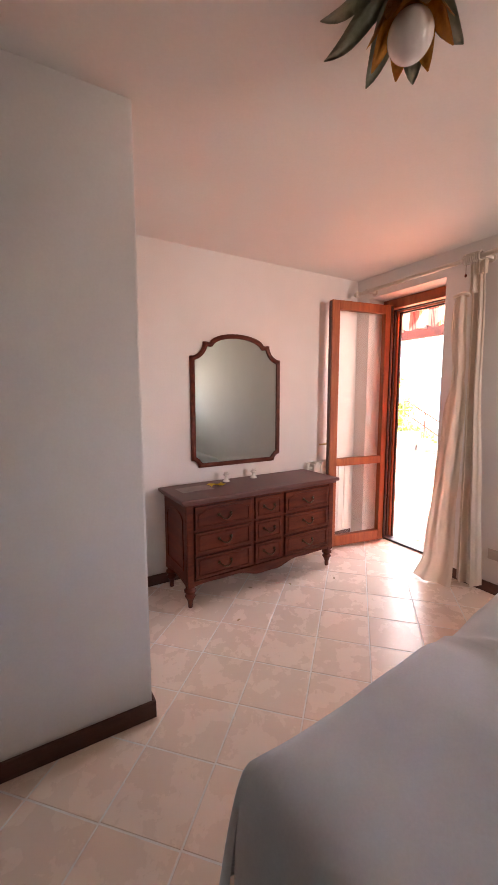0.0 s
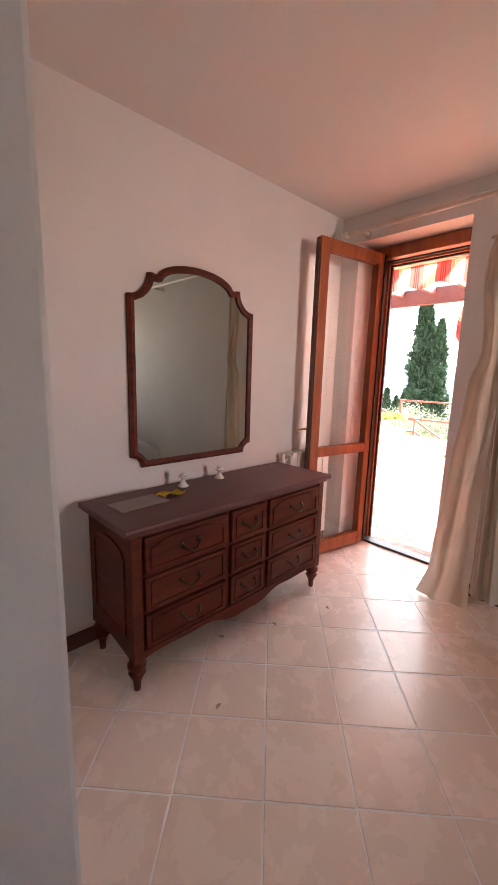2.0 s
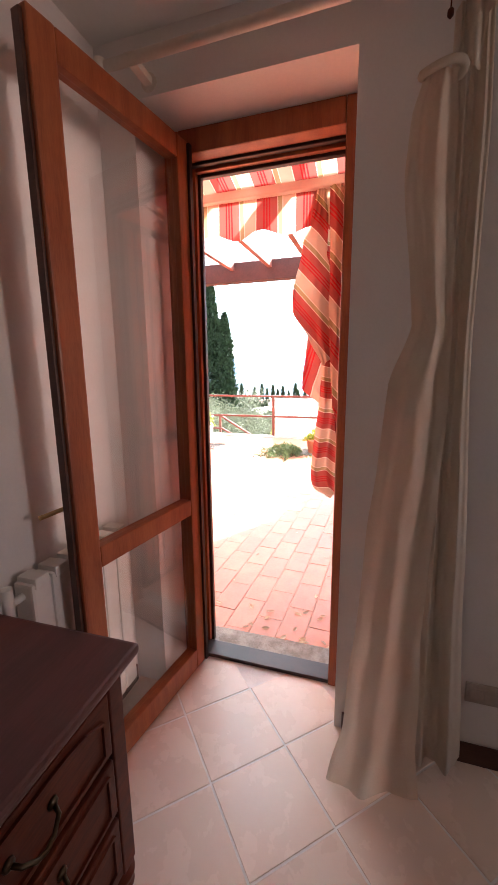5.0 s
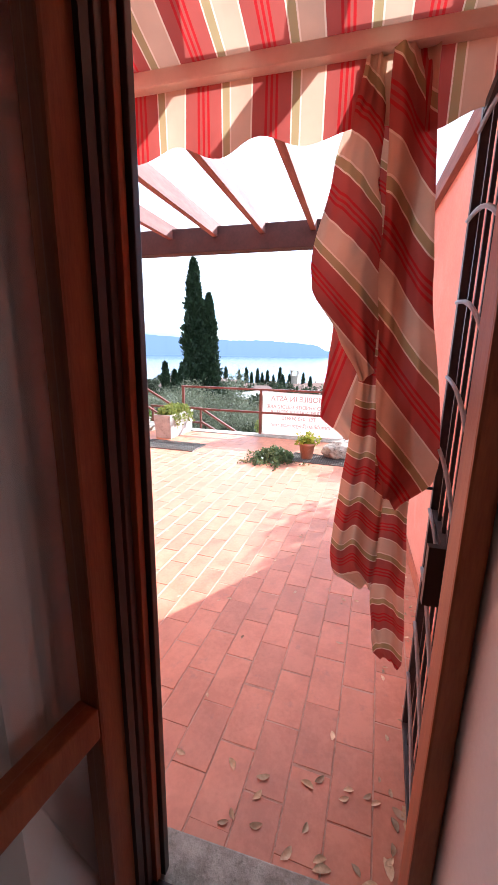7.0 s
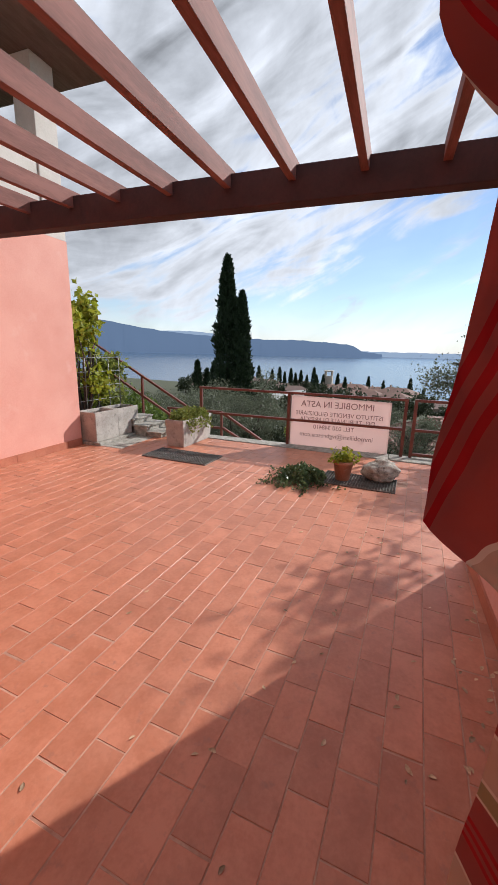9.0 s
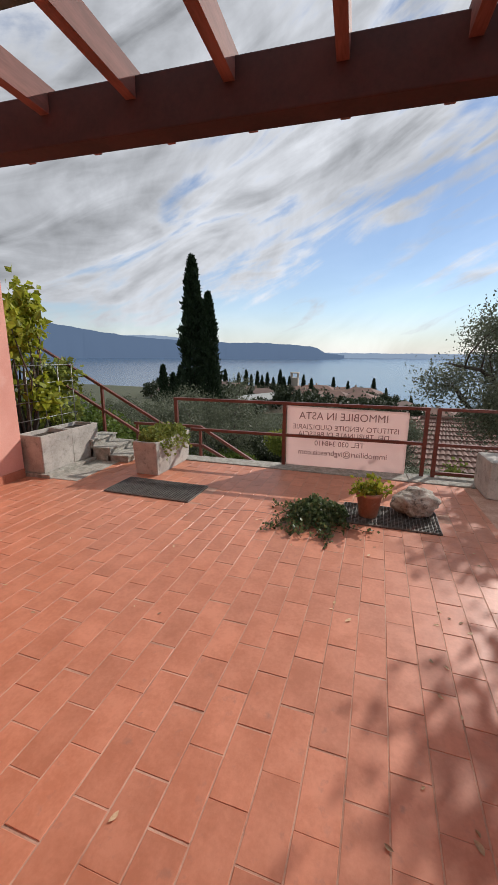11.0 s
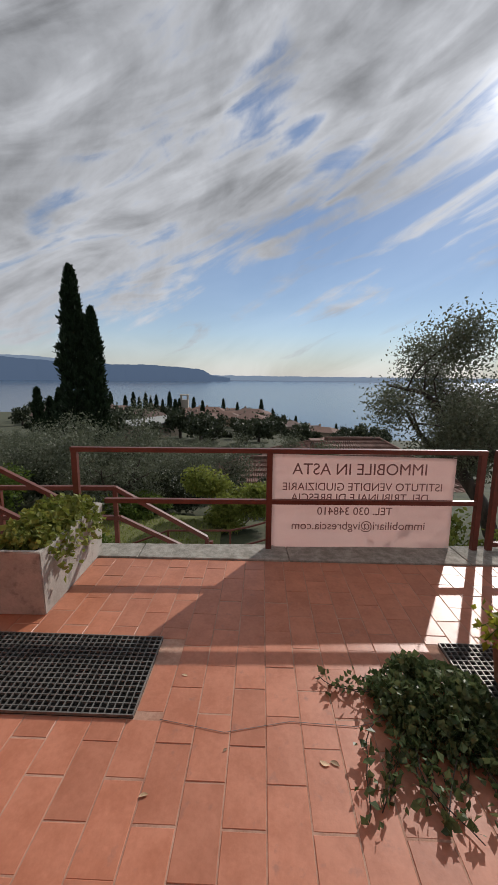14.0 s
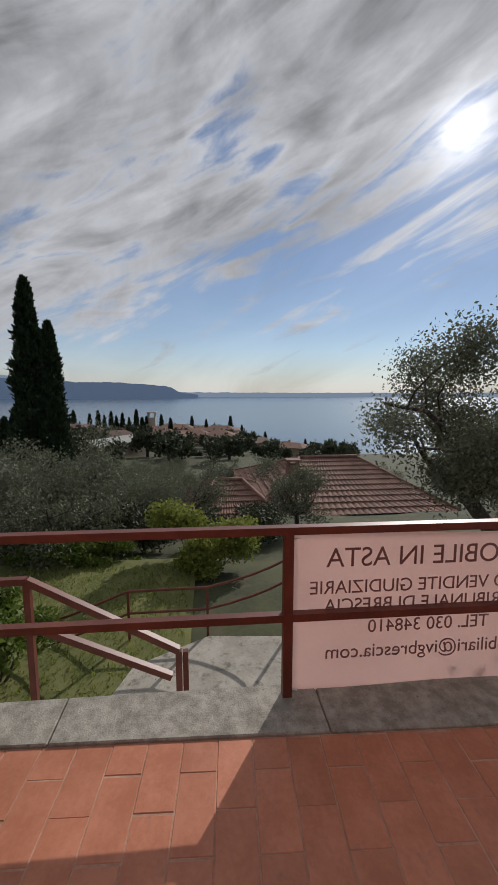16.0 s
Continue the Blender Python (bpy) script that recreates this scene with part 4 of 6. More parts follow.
bm = B(); rod(bm, (0, -1.75, 0.02), (0, 1.16, -0.012), 0.017, seg=14); part("rod", bm, M["cream_wood"], crod)
bm = B(); lathe(bm, [(0.012, 0), (0.026, 0.008), (0.032, 0.024), (0.024, 0.042), (0.018, 0.05)], 16)
for vtx in bm.verts:
    vtx.co = (vtx.co.x, 1.145 + vtx.co.z, vtx.co.y - 0.012)
part("finial", bm, M["cream_wood"], crod)
for yy in (1.06, -0.02, -1.5):
    bm = B(); box(bm, 0.0, yy - 0.015, -0.012, XD - RX + 0.001, yy + 0.015, 0.012); rod(bm, (XD - RX - 0.008, yy, 0), (XD - RX + 0.001, yy, 0), 0.03, seg=14); part("bracket", bm, M["cream_wood"], crod)
for k in range(9):
    bm = B()
    yy = 0.105 - 0.0145 * k
    tube(bm, [(0.034 * math.cos(a), yy + 0.002 * math.sin(a * 2), 0.034 * math.sin(a)) for a in [2 * math.pi * i / 16 for i in range(17)]], 0.006, 6)
    part("ring", bm, M["cream_wood"], crod)
bm = B(); rod(bm, (0.0, 0.095, -0.04), (0.0, 0.095, -0.10), 0.002, seg=6); lathe(bm, [(0.002, -0.125), (0.008, -0.118), (0.008, -0.106), (0.003, -0.10)], 10, (0.0, 0.095, 0)); part("pull_cord", bm, M["dark_wood"], crod, "dark wooden cord pull")


def build_curtain():
    t = thing("curtain", "long cream linen curtain gathered beside the door", "curtain", (RX, 3.1, 0))

    def along(prof, z):
        for (za, a), (zb, b) in zip(prof, prof[1:]):
            if z >= zb - 1e-6:
                k = min(1.0, max(0.0, (za - z) / (za - zb)))
                return a + (b - a) * (0.5 * k + 0.5 * k * k * (3 - 2 * k))
        return prof[-1][1]

    l_out = ((2.27, 0.150), (2.17, 0.177), (2.03, 0.184), (1.62, 0.139), (1.45, 0.196), (0.95, 0.238), (0.21, 0.287), (0.0, 0.33))
    l_in = ((2.27, 0.070), (2.15, 0.060), (1.4, 0.025), (0.6, 0.045), (0.0, 0.030))

    def left(u, v):
        # loosely tied panel that swells, is nipped at mid height and spreads on the floor
        z = 2.27 - 2.262 * v
        a, b = along(l_out, z), along(l_in, z)
        y = a + (b - a) * u
        deep = 0.30 + 0.55 * v
        x = -0.02 + 0.030 * math.cos(u * 6.0 + v * 1.1) * deep + 0.012 * math.cos(u * 15 + v * 3) * deep + 0.006 * noise.noise(Vector((u * 7, v * 11, 0)))
        x -= 0.04 * v ** 2 + 0.02 * math.exp(-((z - 1.62) / 0.07) ** 2)
        foot = max(0.0, 1 - z / 0.16)
        x -= 0.05 * foot * foot
        return (x, y + 0.02 * foot * (0.5 - u) + 0.006 * noise.noise(Vector((3, v * 9, u * 3))), max(z, 0.006 + 0.004 * math.sin(u * 30)))
    bm = B(); uv_grid(bm, left, 56, 80); part("tied_panel", bm, M["curtain"], t)

    r_in = ((2.45, 0.075), (1.6, 0.062), (0.75, 0.06), (0.05, 0.055))
    r_out = ((2.45, -0.02), (2.13, -0.035), (1.6, -0.04), (0.75, -0.09), (0.05, -0.135))

    def right(u, v):
        z = 2.45 - 2.39 * v
        a, b = along(r_in, z), along(r_out, z)
        x = 0.045 + 0.026 * math.cos(u * 12 + v * 0.8) * (0.5 + 0.6 * v) + 0.008 * math.cos(u * 29 + v * 2)
        return (x, a + (b - a) * u, z - 0.03 * math.sin(u * 3.1) * v)
    bm = B(); uv_grid(bm, right, 60, 40); part("straight_panel", bm, M["curtain"], t)
    bm = B(); uv_grid(bm, lambda u, v: (0.0 + 0.012 * math.sin(u * 20), 0.06 - 0.12 * u, 2.485 - (0.10 + 0.12 * (u < 0.45)) * v), 20, 8); part("header", bm, M["curtain"], t)
    bm = B()
    tube(bm, [(-0.02 + 0.035 * math.cos(a), 0.105 + 0.052 * math.sin(a), 2.262 + 0.006 * math.sin(a * 2)) for a in [2 * math.pi * i / 18 for i in range(19)]], 0.011, 7)
    part("tie_band", bm, M["curtain"], t)


build_curtain()

# ------------------------------------------------------------------ radiator, socket, ceiling lamp
M["white_enamel"] = mk("white_enamel", (0.74, 0.70, 0.65), (0.80, 0.76, 0.71), 0.35, 4, 40, 0.02)
rad = thing("radiator", "white aluminium wall radiator behind the open door leaf", "radiator", (3.985, 4.295, 0.12))
for k in range(6):
    bm = B(); box(bm, 0.08 * k, 0.0, 0.02, 0.08 * k + 0.076, 0.075, 0.74, 0.010); box(bm, 0.08 * k + 0.012, -0.004, 0.72, 0.08 * k + 0.064, 0.07, 0.757, 0.004); part("fin", bm, M["white_enamel"], rad)
bm = B(); rod(bm, (-0.05, 0.04, 0.70), (0.0, 0.04, 0.70), 0.012); rod(bm, (-0.05, 0.04, 0.66), (-0.05, 0.04, 0.755), 0.017); part("valve", bm, M["white_enamel"], rad)
for a in (0.06, 0.40):
    bm = B(); box(bm, a, 0.076, 0.55, a + 0.03, 0.0945, 0.6); part("bracket", bm, M["white_enamel"], rad)
M["socket"] = mk("beige_plastic", (0.42, 0.36, 0.31), (0.48, 0.41, 0.36), 0.45, 6, 60, 0.02)
for yy in (2.84, 2.62):
    sock = thing("wall_socket", "beige plastic wall socket low on the wall", "socket", (XD - 0.001, yy, 0.27), group="sockets on the east wall")
    bm = B(); box(bm, -0.009, 0, 0, 0, 0.118, 0.08, 0.003); part("plate", bm, M["socket"], sock)
    for k in range(2):
        bm = B(); box(bm, -0.012, 0.014 + 0.048 * k, 0.018, -0.0085, 0.056 + 0.048 * k, 0.062, 0.002); part("outlet", bm, M["socket"], sock)

M["gilt"] = mk("gilt_leaf_metal", (0.34, 0.15, 0.03), (0.55, 0.30, 0.07), 0.35, 8, 60, 0.1, metal=0.9)
M["silver_leaf"] = mk("silvered_leaf_metal", (0.26, 0.28, 0.20), (0.42, 0.43, 0.33), 0.4, 8, 60, 0.1, metal=0.7)
M["bulb"] = mk("white_glass_globe", (0.76, 0.70, 0.66), (0.82, 0.77, 0.73), 0.12, 4, 30, 0.0)
lamp = thing("ceiling_lamp", "gilt metal flower ceiling lamp with white globe bulb", "ceiling lamp", (2.56, 2.26, ZC))


def petal(bm, length, width, droop, ang, z0, curl=0.02):
    n = 10
    ca, sa = math.cos(ang), math.sin(ang)
    rows = []
    for i in range(n + 1):
        s = i / n
        w = width * math.sin(math.pi * min(1, s * 0.92 + 0.08)) ** 0.8 * (1 - 0.25 * s) + 0.002
        r, z = length * s, z0 - droop * s * s + curl * math.sin(s * 6)
        rows.append([bm.verts.new((r * ca - k * w * sa, r * sa + k * w * ca, z + (0.25 * w if k == 0 else 0))) for k in (-1, 0, 1)])
    for a, b in zip(rows, rows[1:]):
        for k in range(2):
            bm.faces.new((a[k], a[k + 1], b[k + 1], b[k])).smooth = True


for k in range(10):
    bm = B(); petal(bm, 0.25 + 0.03 * (k % 2), 0.045, 0.045 + 0.02 * (k % 3), 0.62 * k, -0.03); bmesh.ops.solidify(bm, geom=list(bm.faces), thickness=0.002); part("leaf", bm, M["silver_leaf"], lamp, "silver-green metal leaf")
for k in range(8):
    bm = B(); petal(bm, 0.12, 0.045, 0.13, 0.785 * k + 0.2, -0.06, 0.01); bmesh.ops.solidify(bm, geom=list(bm.faces), thickness=0.002); part("petal", bm, M["gilt"], lamp, "gilt metal petal")
bm = B(); lathe(bm, [(0.06, 0.0), (0.06, -0.015), (0.03, -0.03), (0.028, -0.10)][::-1], 20); part("canopy", bm, M["gilt"], lamp)
bm = B(); bmesh.ops.create_uvsphere(bm, u_segments=24, v_segments=16, radius=0.062)
for vtx in bm.verts:
    vtx.co.z -= 0.165
for f in bm.faces:
    f.smooth = True
part("globe", bm, M["bulb"], lamp, "white glass globe bulb")

# ------------------------------------------------------------------ railing and sign
PX = 0.19


def rx(y):
    return kx(y, PX)


railing = thing("terrace_railing", "rust-red painted steel railing along the terrace edge", "railing", (0, 0, 0))
for y in (5.47, 7.20, 3.57):
    bm = B(); box(bm, rx(y) - 0.025, y - 0.025, TZ + 0.014, rx(y) + 0.025, y + 0.025, 0.895, 0.003); part("post", bm, M["rail"], railing)
bm = B(); bar(bm, (rx(7.23), 7.23, 0.888), (rx(3.54), 3.54, 0.888), 0.05, 0.04); part("top_rail", bm, M["rail"], railing)
bm = B(); bar(bm, (rx(6.95), 6.95, 0.42), (rx(3.56), 3.56, 0.42), 0.045, 0.04); part("middle_rail", bm, M["rail"], railing)
rail2 = thing("railing_section", "short rust-red steel railing section beside the first", "railing", (0, 0, 0))
for y in (3.43, 2.35):
    bm = B(); box(bm, rx(y) - 0.025, y - 0.025, TZ + 0.014, rx(y) + 0.025, y + 0.025, 0.895, 0.003); part("post", bm, M["rail"], rail2)
for z in (0.888, 0.42, 0.03):
    bm = B(); bar(bm, (rx(3.45), 3.45, z), (rx(2.3), 2.3, z), 0.045, 0.04); part("rail", bm, M["rail"], rail2)

M["sign"] = mk("translucent_pinkish_banner", (0.72, 0.56, 0.53), (0.78, 0.62, 0.58), 0.6, 2.5, 60, 0.05)
nt = M["sign"].node_tree
tr = nt.nodes.new("ShaderNodeBsdfTranslucent")
tr.inputs["Color"].default_value = (0.80, 0.60, 0.55, 1)
mx = nt.nodes.new("ShaderNodeMixShader")
mx.inputs[0].default_value = 0.42
nt.links.new(nt.nodes["Principled BSDF"].outputs[0], mx.inputs[1])
nt.links.new(tr.outputs[0], mx.inputs[2])
nt.links.new(mx.outputs[0], nt.nodes["Material Output"].inputs["Surface"])
M["sign_ink"] = mk("faded_brown_print", (0.20, 0.10, 0.09), (0.26, 0.14, 0.13), 0.7, 5, 60, 0.0)
sx = rx(4.6) + 0.034
sign = thing("sale_banner", "pale translucent auction banner tied to the railing seen from behind", "sign", (sx, 4.62, 0.40), rz=-1.15)
bm = B()
uv_grid(bm, lambda u, v: (0.006 * math.sin(u * 9) * math.sin(v * 5), 0.82 - 1.66 * u, 0.455 - 0.03 * u - (0.89 + 0.01 * u) * v), 40, 20)
bmesh.ops.solidify(bm, geom=list(bm.faces), thickness=0.003)
part("banner_cloth", bm, M["sign"], sign)


def lettering(text, size, z, y0, wide=1.0):
    cu = bpy.data.curves.new("lettering", "FONT")
    cu.body, cu.size, cu.extrude = text, size, 0.0008
    cu.align_x = "CENTER"
    cu.materials.append(M["sign_ink"])
    ob = new("lettering", cu)
    ob.parent = sign
    # printed on the far side, so it reads mirrored from the terrace
    ob.matrix_basis = Matrix.Translation((-0.010, y0, z)) @ Matrix.Rotation(radians(90), 4, "Z") @ Matrix.Rotation(radians(90), 4, "X") @ Matrix.Diagonal((wide, 1, 1, 1))
    return ob


lettering("IMMOBILE IN ASTA", 0.150, 0.270, 0.03, 0.97)
lettering("ISTITUTO VENDITE GIUDIZIARIE", 0.104, 0.122, 0.0, 0.97)
lettering("DEL TRIBUNALE DI BRESCIA", 0.104, 0.020, 0.02, 0.97)
lettering("TEL. 030 348410", 0.104, -0.108, 0.06, 0.97)
lettering("immobiliari@ivgbrescia.com", 0.112, -0.250, 0.02, 0.97)
for yy in (0.80, -0.81):
    for zz in (0.42, -0.42):
        bm = B(); tube(bm, [(0.0, yy, zz), (-0.03, yy + 0.02, zz + 0.02), (-0.05, yy, zz + 0.03), (-0.03, yy - 0.01, zz + 0.02)], 0.003, 5); part("tie", bm, M["porcelain"], sign)

# lower stair handrails beyond the edge
hand = thing("stair_handrail", "rust-red steel handrail of the stair below the terrace", "handrail", (12.55, 6.6, -0.9))
for p0, p1 in (((0.0, 0.50, 1.22), (0.0, -0.50, 0.64)), ((0.0, 1.8, 1.22), (0.0, 0.50, 1.22)), ((0.0, 0.46, 0.88), (0.05, -0.44, 0.40)), ((0, 1.8, 0.88), (0, 0.46, 0.88))):
    bm = B(); bar(bm, p0, p1, 0.05, 0.045); part("rail", bm, M["rail"], hand)
for yy, zt in ((0.50, 1.22), (-0.50, 0.64), (1.75, 1.22)):
    bm = B(); box(bm, -0.022, yy - 0.022, -0.9, 0.022, yy + 0.022, zt, 0.003); part("post", bm, M["rail"], hand)
bm = B(); box(bm, 0.10, -0.56, -0.9, 0.14, -0.52, 0.55); part("post", bm, M["rail"], hand)
low = thing("path_railing", "curved rust-red railing beside the lower path", "railing", (16.0, 5.9, -2.45))
for z in (0.85, 0.47):
    bm = B()
    pts = [(0, 3.6, z - 0.75), (0, 2.2, z - 0.35), (0, 1.3, z), (0, 0.02, z)] + [(0, 0.02 - 1.5 * math.sin(a), z + 0.62 * (1 - math.cos(a)) ** 0.6) for a in [i * 0.26 for i in range(1, 7)]]
    tube(bm, pts, 0.022, 8); part("rail", bm, M["rail"], low)
for yy, zt in ((1.3, 0.85), (0.02, 0.85), (-1.45, 1.35), (3.0, 0.3)):
    bm = B(); box(bm, -0.02, yy - 0.02, -0.05, 0.02, yy + 0.02, zt); part("post", bm, M["rail"], low)
M["path"] = mk("exposed_aggregate_path", (0.30, 0.275, 0.235), (0.42, 0.39, 0.34), 0.9, 3, 25, 0.4, c3=(0.16, 0.15, 0.12), speck=(0.54, 0.7))
bm = B(); extrude_poly(bm, [(11.9, 2.0), (15.6, 3.2), (15.9, 5.9), (15.3, 7.0), (13.6, 7.6), (11.9, 7.8)], "z", -2.6, -2.40)
setting("pavement", bm, M["path"], "grey aggregate concrete path below the terrace", "path")
steps = thing("lower_stair", "grey concrete stair descending beside the terrace edge", "stair", (12.2, 7.6, -2.4))
for k in range(8):
    bm = B(); box(bm, -0.3, -0.3 * k - 0.3 + 0.9, 0.0, 0.3, -0.3 * k + 0.9, 1.75 - 0.215 * k, 0.01); part("step", bm, M["path"], steps)
bm = B(); box(bm, -0.32, 0.601 + 0.3, 0.0, 0.5, 2.0, 1.95, 0.01); part("landing", bm, M["path"], steps)

# ------------------------------------------------------------------ stair up, planter boxes, fence
stair = thing("upper_stair", "pale stone stair rising beside the planter boxes", "stair", (11.25, 7.75, TZ))
for k in range(3):
    bm = B(); box(bm, 0.0, 0.30 * k, 0.0, 0.62, 0.30 * k + 0.34, 0.105 * (k + 1) - 0.03); st = part("step", bm, M["stone"], stair, "stone riser")
    bm = B(); box(bm, -0.015, 0.30 * k - 0.02, 0.105 * (k + 1) - 0.03, 0.635, 0.30 * k + 0.30, 0.105 * (k + 1), 0.006); part("tread", bm, M["stone"], st, "pale stone tread")
hr = thing("upper_handrail", "sloping rust-red handrail beside the rising stair", "handrail", (11.93, 7.3, 0))
for dz in (0.0, -0.40):
    bm = B(); bar(bm, (0, -0.1, 0.28 + dz), (0, 2.6, 1.74 + dz), 0.045, 0.04); part("rail", bm, M["rail"], hr)
for yy in (0.0, 1.3, 2.5):
    bm = B(); box(bm, -0.02, yy - 0.02, -0.15, 0.02, yy + 0.02, 0.33 + yy * 0.54); part("post", bm, M["rail"], hr)
bm = B(); box(bm, 10.28, 8.30, TZ - 0.1, 11.25, 8.95, TZ + 0.05, 0.008)
setting("stone_ledge", bm, M["stone"], "pale stone ledge below the planter boxes", "ledge")
bm = B(); box(bm, 10.30, 7.9, TZ - 0.003, 11.24, 8.297, TZ + 0.006, 0.003)
setting("stone_threshold", bm, M["stone"], "pale stone strip on the terrace floor", "paving")


def trough(name, label, at, w, d, h, taper, rz, wall=0.04, group=""):
    t = thing(name, label, "planter", at, group=group, rz=rz)
    bm = B()
    def ring(k, z, off):
        return [bm.verts.new((sx_ * (w / 2 - off) * k, sy_ * (d / 2 - off) * k, z)) for sx_, sy_ in ((-1, -1), (1, -1), (1, 1), (-1, 1))]
    a, b, c, e = ring(taper, 0, 0), ring(1, h, 0), ring(1, h, wall), ring(0.97, h - 0.10, wall)
    for r0, r1 in ((a, b), (b, c), (c, e)):
        for i in range(4):
            bm.faces.new((r0[i], r0[(i + 1) % 4], r1[(i + 1) % 4], r1[i]))
    bm.faces.new(a[::-1])
    bmesh.ops.bevel(bm, geom=[ed for ed in bm.edges], offset=0.006, segments=2, affect="EDGES")
    part("trough", bm, M["concrete"], t)
    bm = B(); box(bm, -w / 2 + wall + 0.004, -d / 2 + wall + 0.004, h - 0.16, w / 2 - wall - 0.004, d / 2 - wall - 0.004, h - 0.05); part("soil", bm, M["soil"], t)
    return t


M["soil"] = mk("dark_soil", (0.035, 0.024, 0.016), (0.07, 0.05, 0.035), 0.95, 9, 50, 0.6)
for k in range(2):
    trough("planter_box", "pale cast concrete planter box on the stone ledge", (10.60 + 0.575 * k, 8.60, TZ + 0.05), 0.565, 0.42, 0.50, 0.97, -2, group="planter boxes by the stair")
tub = trough("flower_trough", "weathered tapered concrete trough with trailing plant", (11.265, 7.155, TZ), 1.00, 0.36, 0.46, 0.92, -2.6)
fence = thing("wire_fence", "grey metal fence panel behind the planter boxes", "fence", (10.35, 8.86, 0.3))
M["galv"] = mk("galvanised_steel", (0.22, 0.22, 0.20), (0.30, 0.30, 0.28), 0.5, 6, 60, 0.05, metal=0.5)
for i in range(5):
    bm = B(); rod(bm, (0.3 * i, 0, -0.1), (0.3 * i, 0, 1.12), 0.008, seg=8); part("post", bm, M["galv"], fence)
for z in (0.35, 0.60, 0.85, 1.10):
    bm = B(); rod(bm, (-0.05, -0.015, z), (1.25, -0.015, z), 0.005, seg=8); part("rail", bm, M["galv"], fence)

# low wall at the south end, rock, pot
bm = B(); box(bm, 11.05, 2.4, TZ, 11.58, 2.98, 0.40, 0.02)
setting("low_wall", bm, M["concrete"], "low grey concrete wall at the terrace corner", "wall")
M["rock"] = mk("rough_limestone", (0.26, 0.215, 0.17), (0.48, 0.42, 0.35), 0.9, 7, 60, 0.8, c3=(0.10, 0.08, 0.065), speck=(0.55, 0.68))
bm = B(); bmesh.ops.create_icosphere(bm, subdivisions=5, radius=1.0)
for vtx in bm.verts:
    p = vtx.co.copy()
    k = 1 + 0.22 * noise.noise(p * 1.6) + 0.10 * noise.noise(p * 4) + 0.05 * noise.noise(p * 10)
    q = Vector((p.x * 0.17 * k, p.y * 0.225 * k, p.z * 0.15 * k + 0.12))
    q.z = max(0.0, q.z)
    vtx.co = q
for f in bm.faces:
    f.smooth = True
rock = part("rock", bm, M["rock"]); rock.matrix_world = pose(10.36, 3.84, TZ + 0.012, 0, 0, 20)
tagged(rock, "rough pale limestone rock lying on the drain grate", "rock")

# drain grates
M["grate"] = mk("galvanised_grating", (0.17, 0.165, 0.15), (0.26, 0.25, 0.23), 0.55, 8, 60, 0.1, metal=0.6)
# near-black colour that stands in for the shade below the grating
M["pit"] = mk("painted_drain_shade", (0.012, 0.011, 0.010), (0.025, 0.022, 0.02), 0.95, 5, 40, 0.2)


TURN = 3.32                            # the tiles lie a little askew to the house


def grate(at, w, d, label):
    t = thing("drain_grate", label, "drain grate", at, group="drain grates in the floor", rz=-TURN)
    # flat dark sheet instead of a hollow: the depth is only painted
    bm = B(); box(bm, 0, 0, -0.0045, w, d, -0.001); part("pit", bm, M["pit"], t, "thin dark sheet painted as the shade inside the drain")
    bm = B()
    for a in (0, w - 0.006):
        box(bm, a, 0, 0, a + 0.006, d, 0.014)
    for b in (0, d - 0.006):
        box(bm, 0.0062, b, 0, w - 0.0062, b + 0.006, 0.014)
    part("rim", bm, M["grate"], t)
    n = int(w / 0.034)
    for i in range(1, n):
        bm = B(); box(bm, w * i / n - 0.0022, 0.006, 0, w * i / n + 0.0022, d - 0.006, 0.012); part("cross_bar", bm, M["grate"], t)
    n = int(d / 0.034)
    for i in range(1, n):
        bm = B(); box(bm, 0.006, d * i / n - 0.0022, 0.0, w - 0.006, d * i / n + 0.0022, 0.0135); part("bearing_bar", bm, M["grate"], t)


GR = ((10.01, 6.225, 0.55, 1.12), (9.905, 3.66, 0.53, 0.92))
grate((10.01, 6.225, TZ + 0.003), 0.55, 1.12, "galvanised square-mesh drain grate sunk in the tiles")
grate((9.905, 3.66, TZ + 0.003), 0.53, 0.92, "galvanised drain grate below rock and flower pot")


# ------------------------------------------------------------------ leaves
def leaf_material(name, c1, c2, trans=0.35, rough=0.55, hue=None):
    m = mk(name, c1, c2, rough, 2.0, 20, 0.0, rand=0.28, island=True, spec=0.25)
    t_ = m.node_tree
    bs = t_.nodes["Principled BSDF"]
    trn = t_.nodes.new("ShaderNodeBsdfTranslucent")
    src = bs.inputs["Base Color"].links[0].from_socket
    t_.links.new(src, trn.inputs["Color"])
    mixs = t_.nodes.new("ShaderNodeMixShader")
    mixs.inputs[0].default_value = trans
    t_.links.new(bs.outputs[0], mixs.inputs[1])
    t_.links.new(trn.outputs[0], mixs.inputs[2])
    t_.links.new(mixs.outputs[0], t_.nodes["Material Output"].inputs["Surface"])
    return m


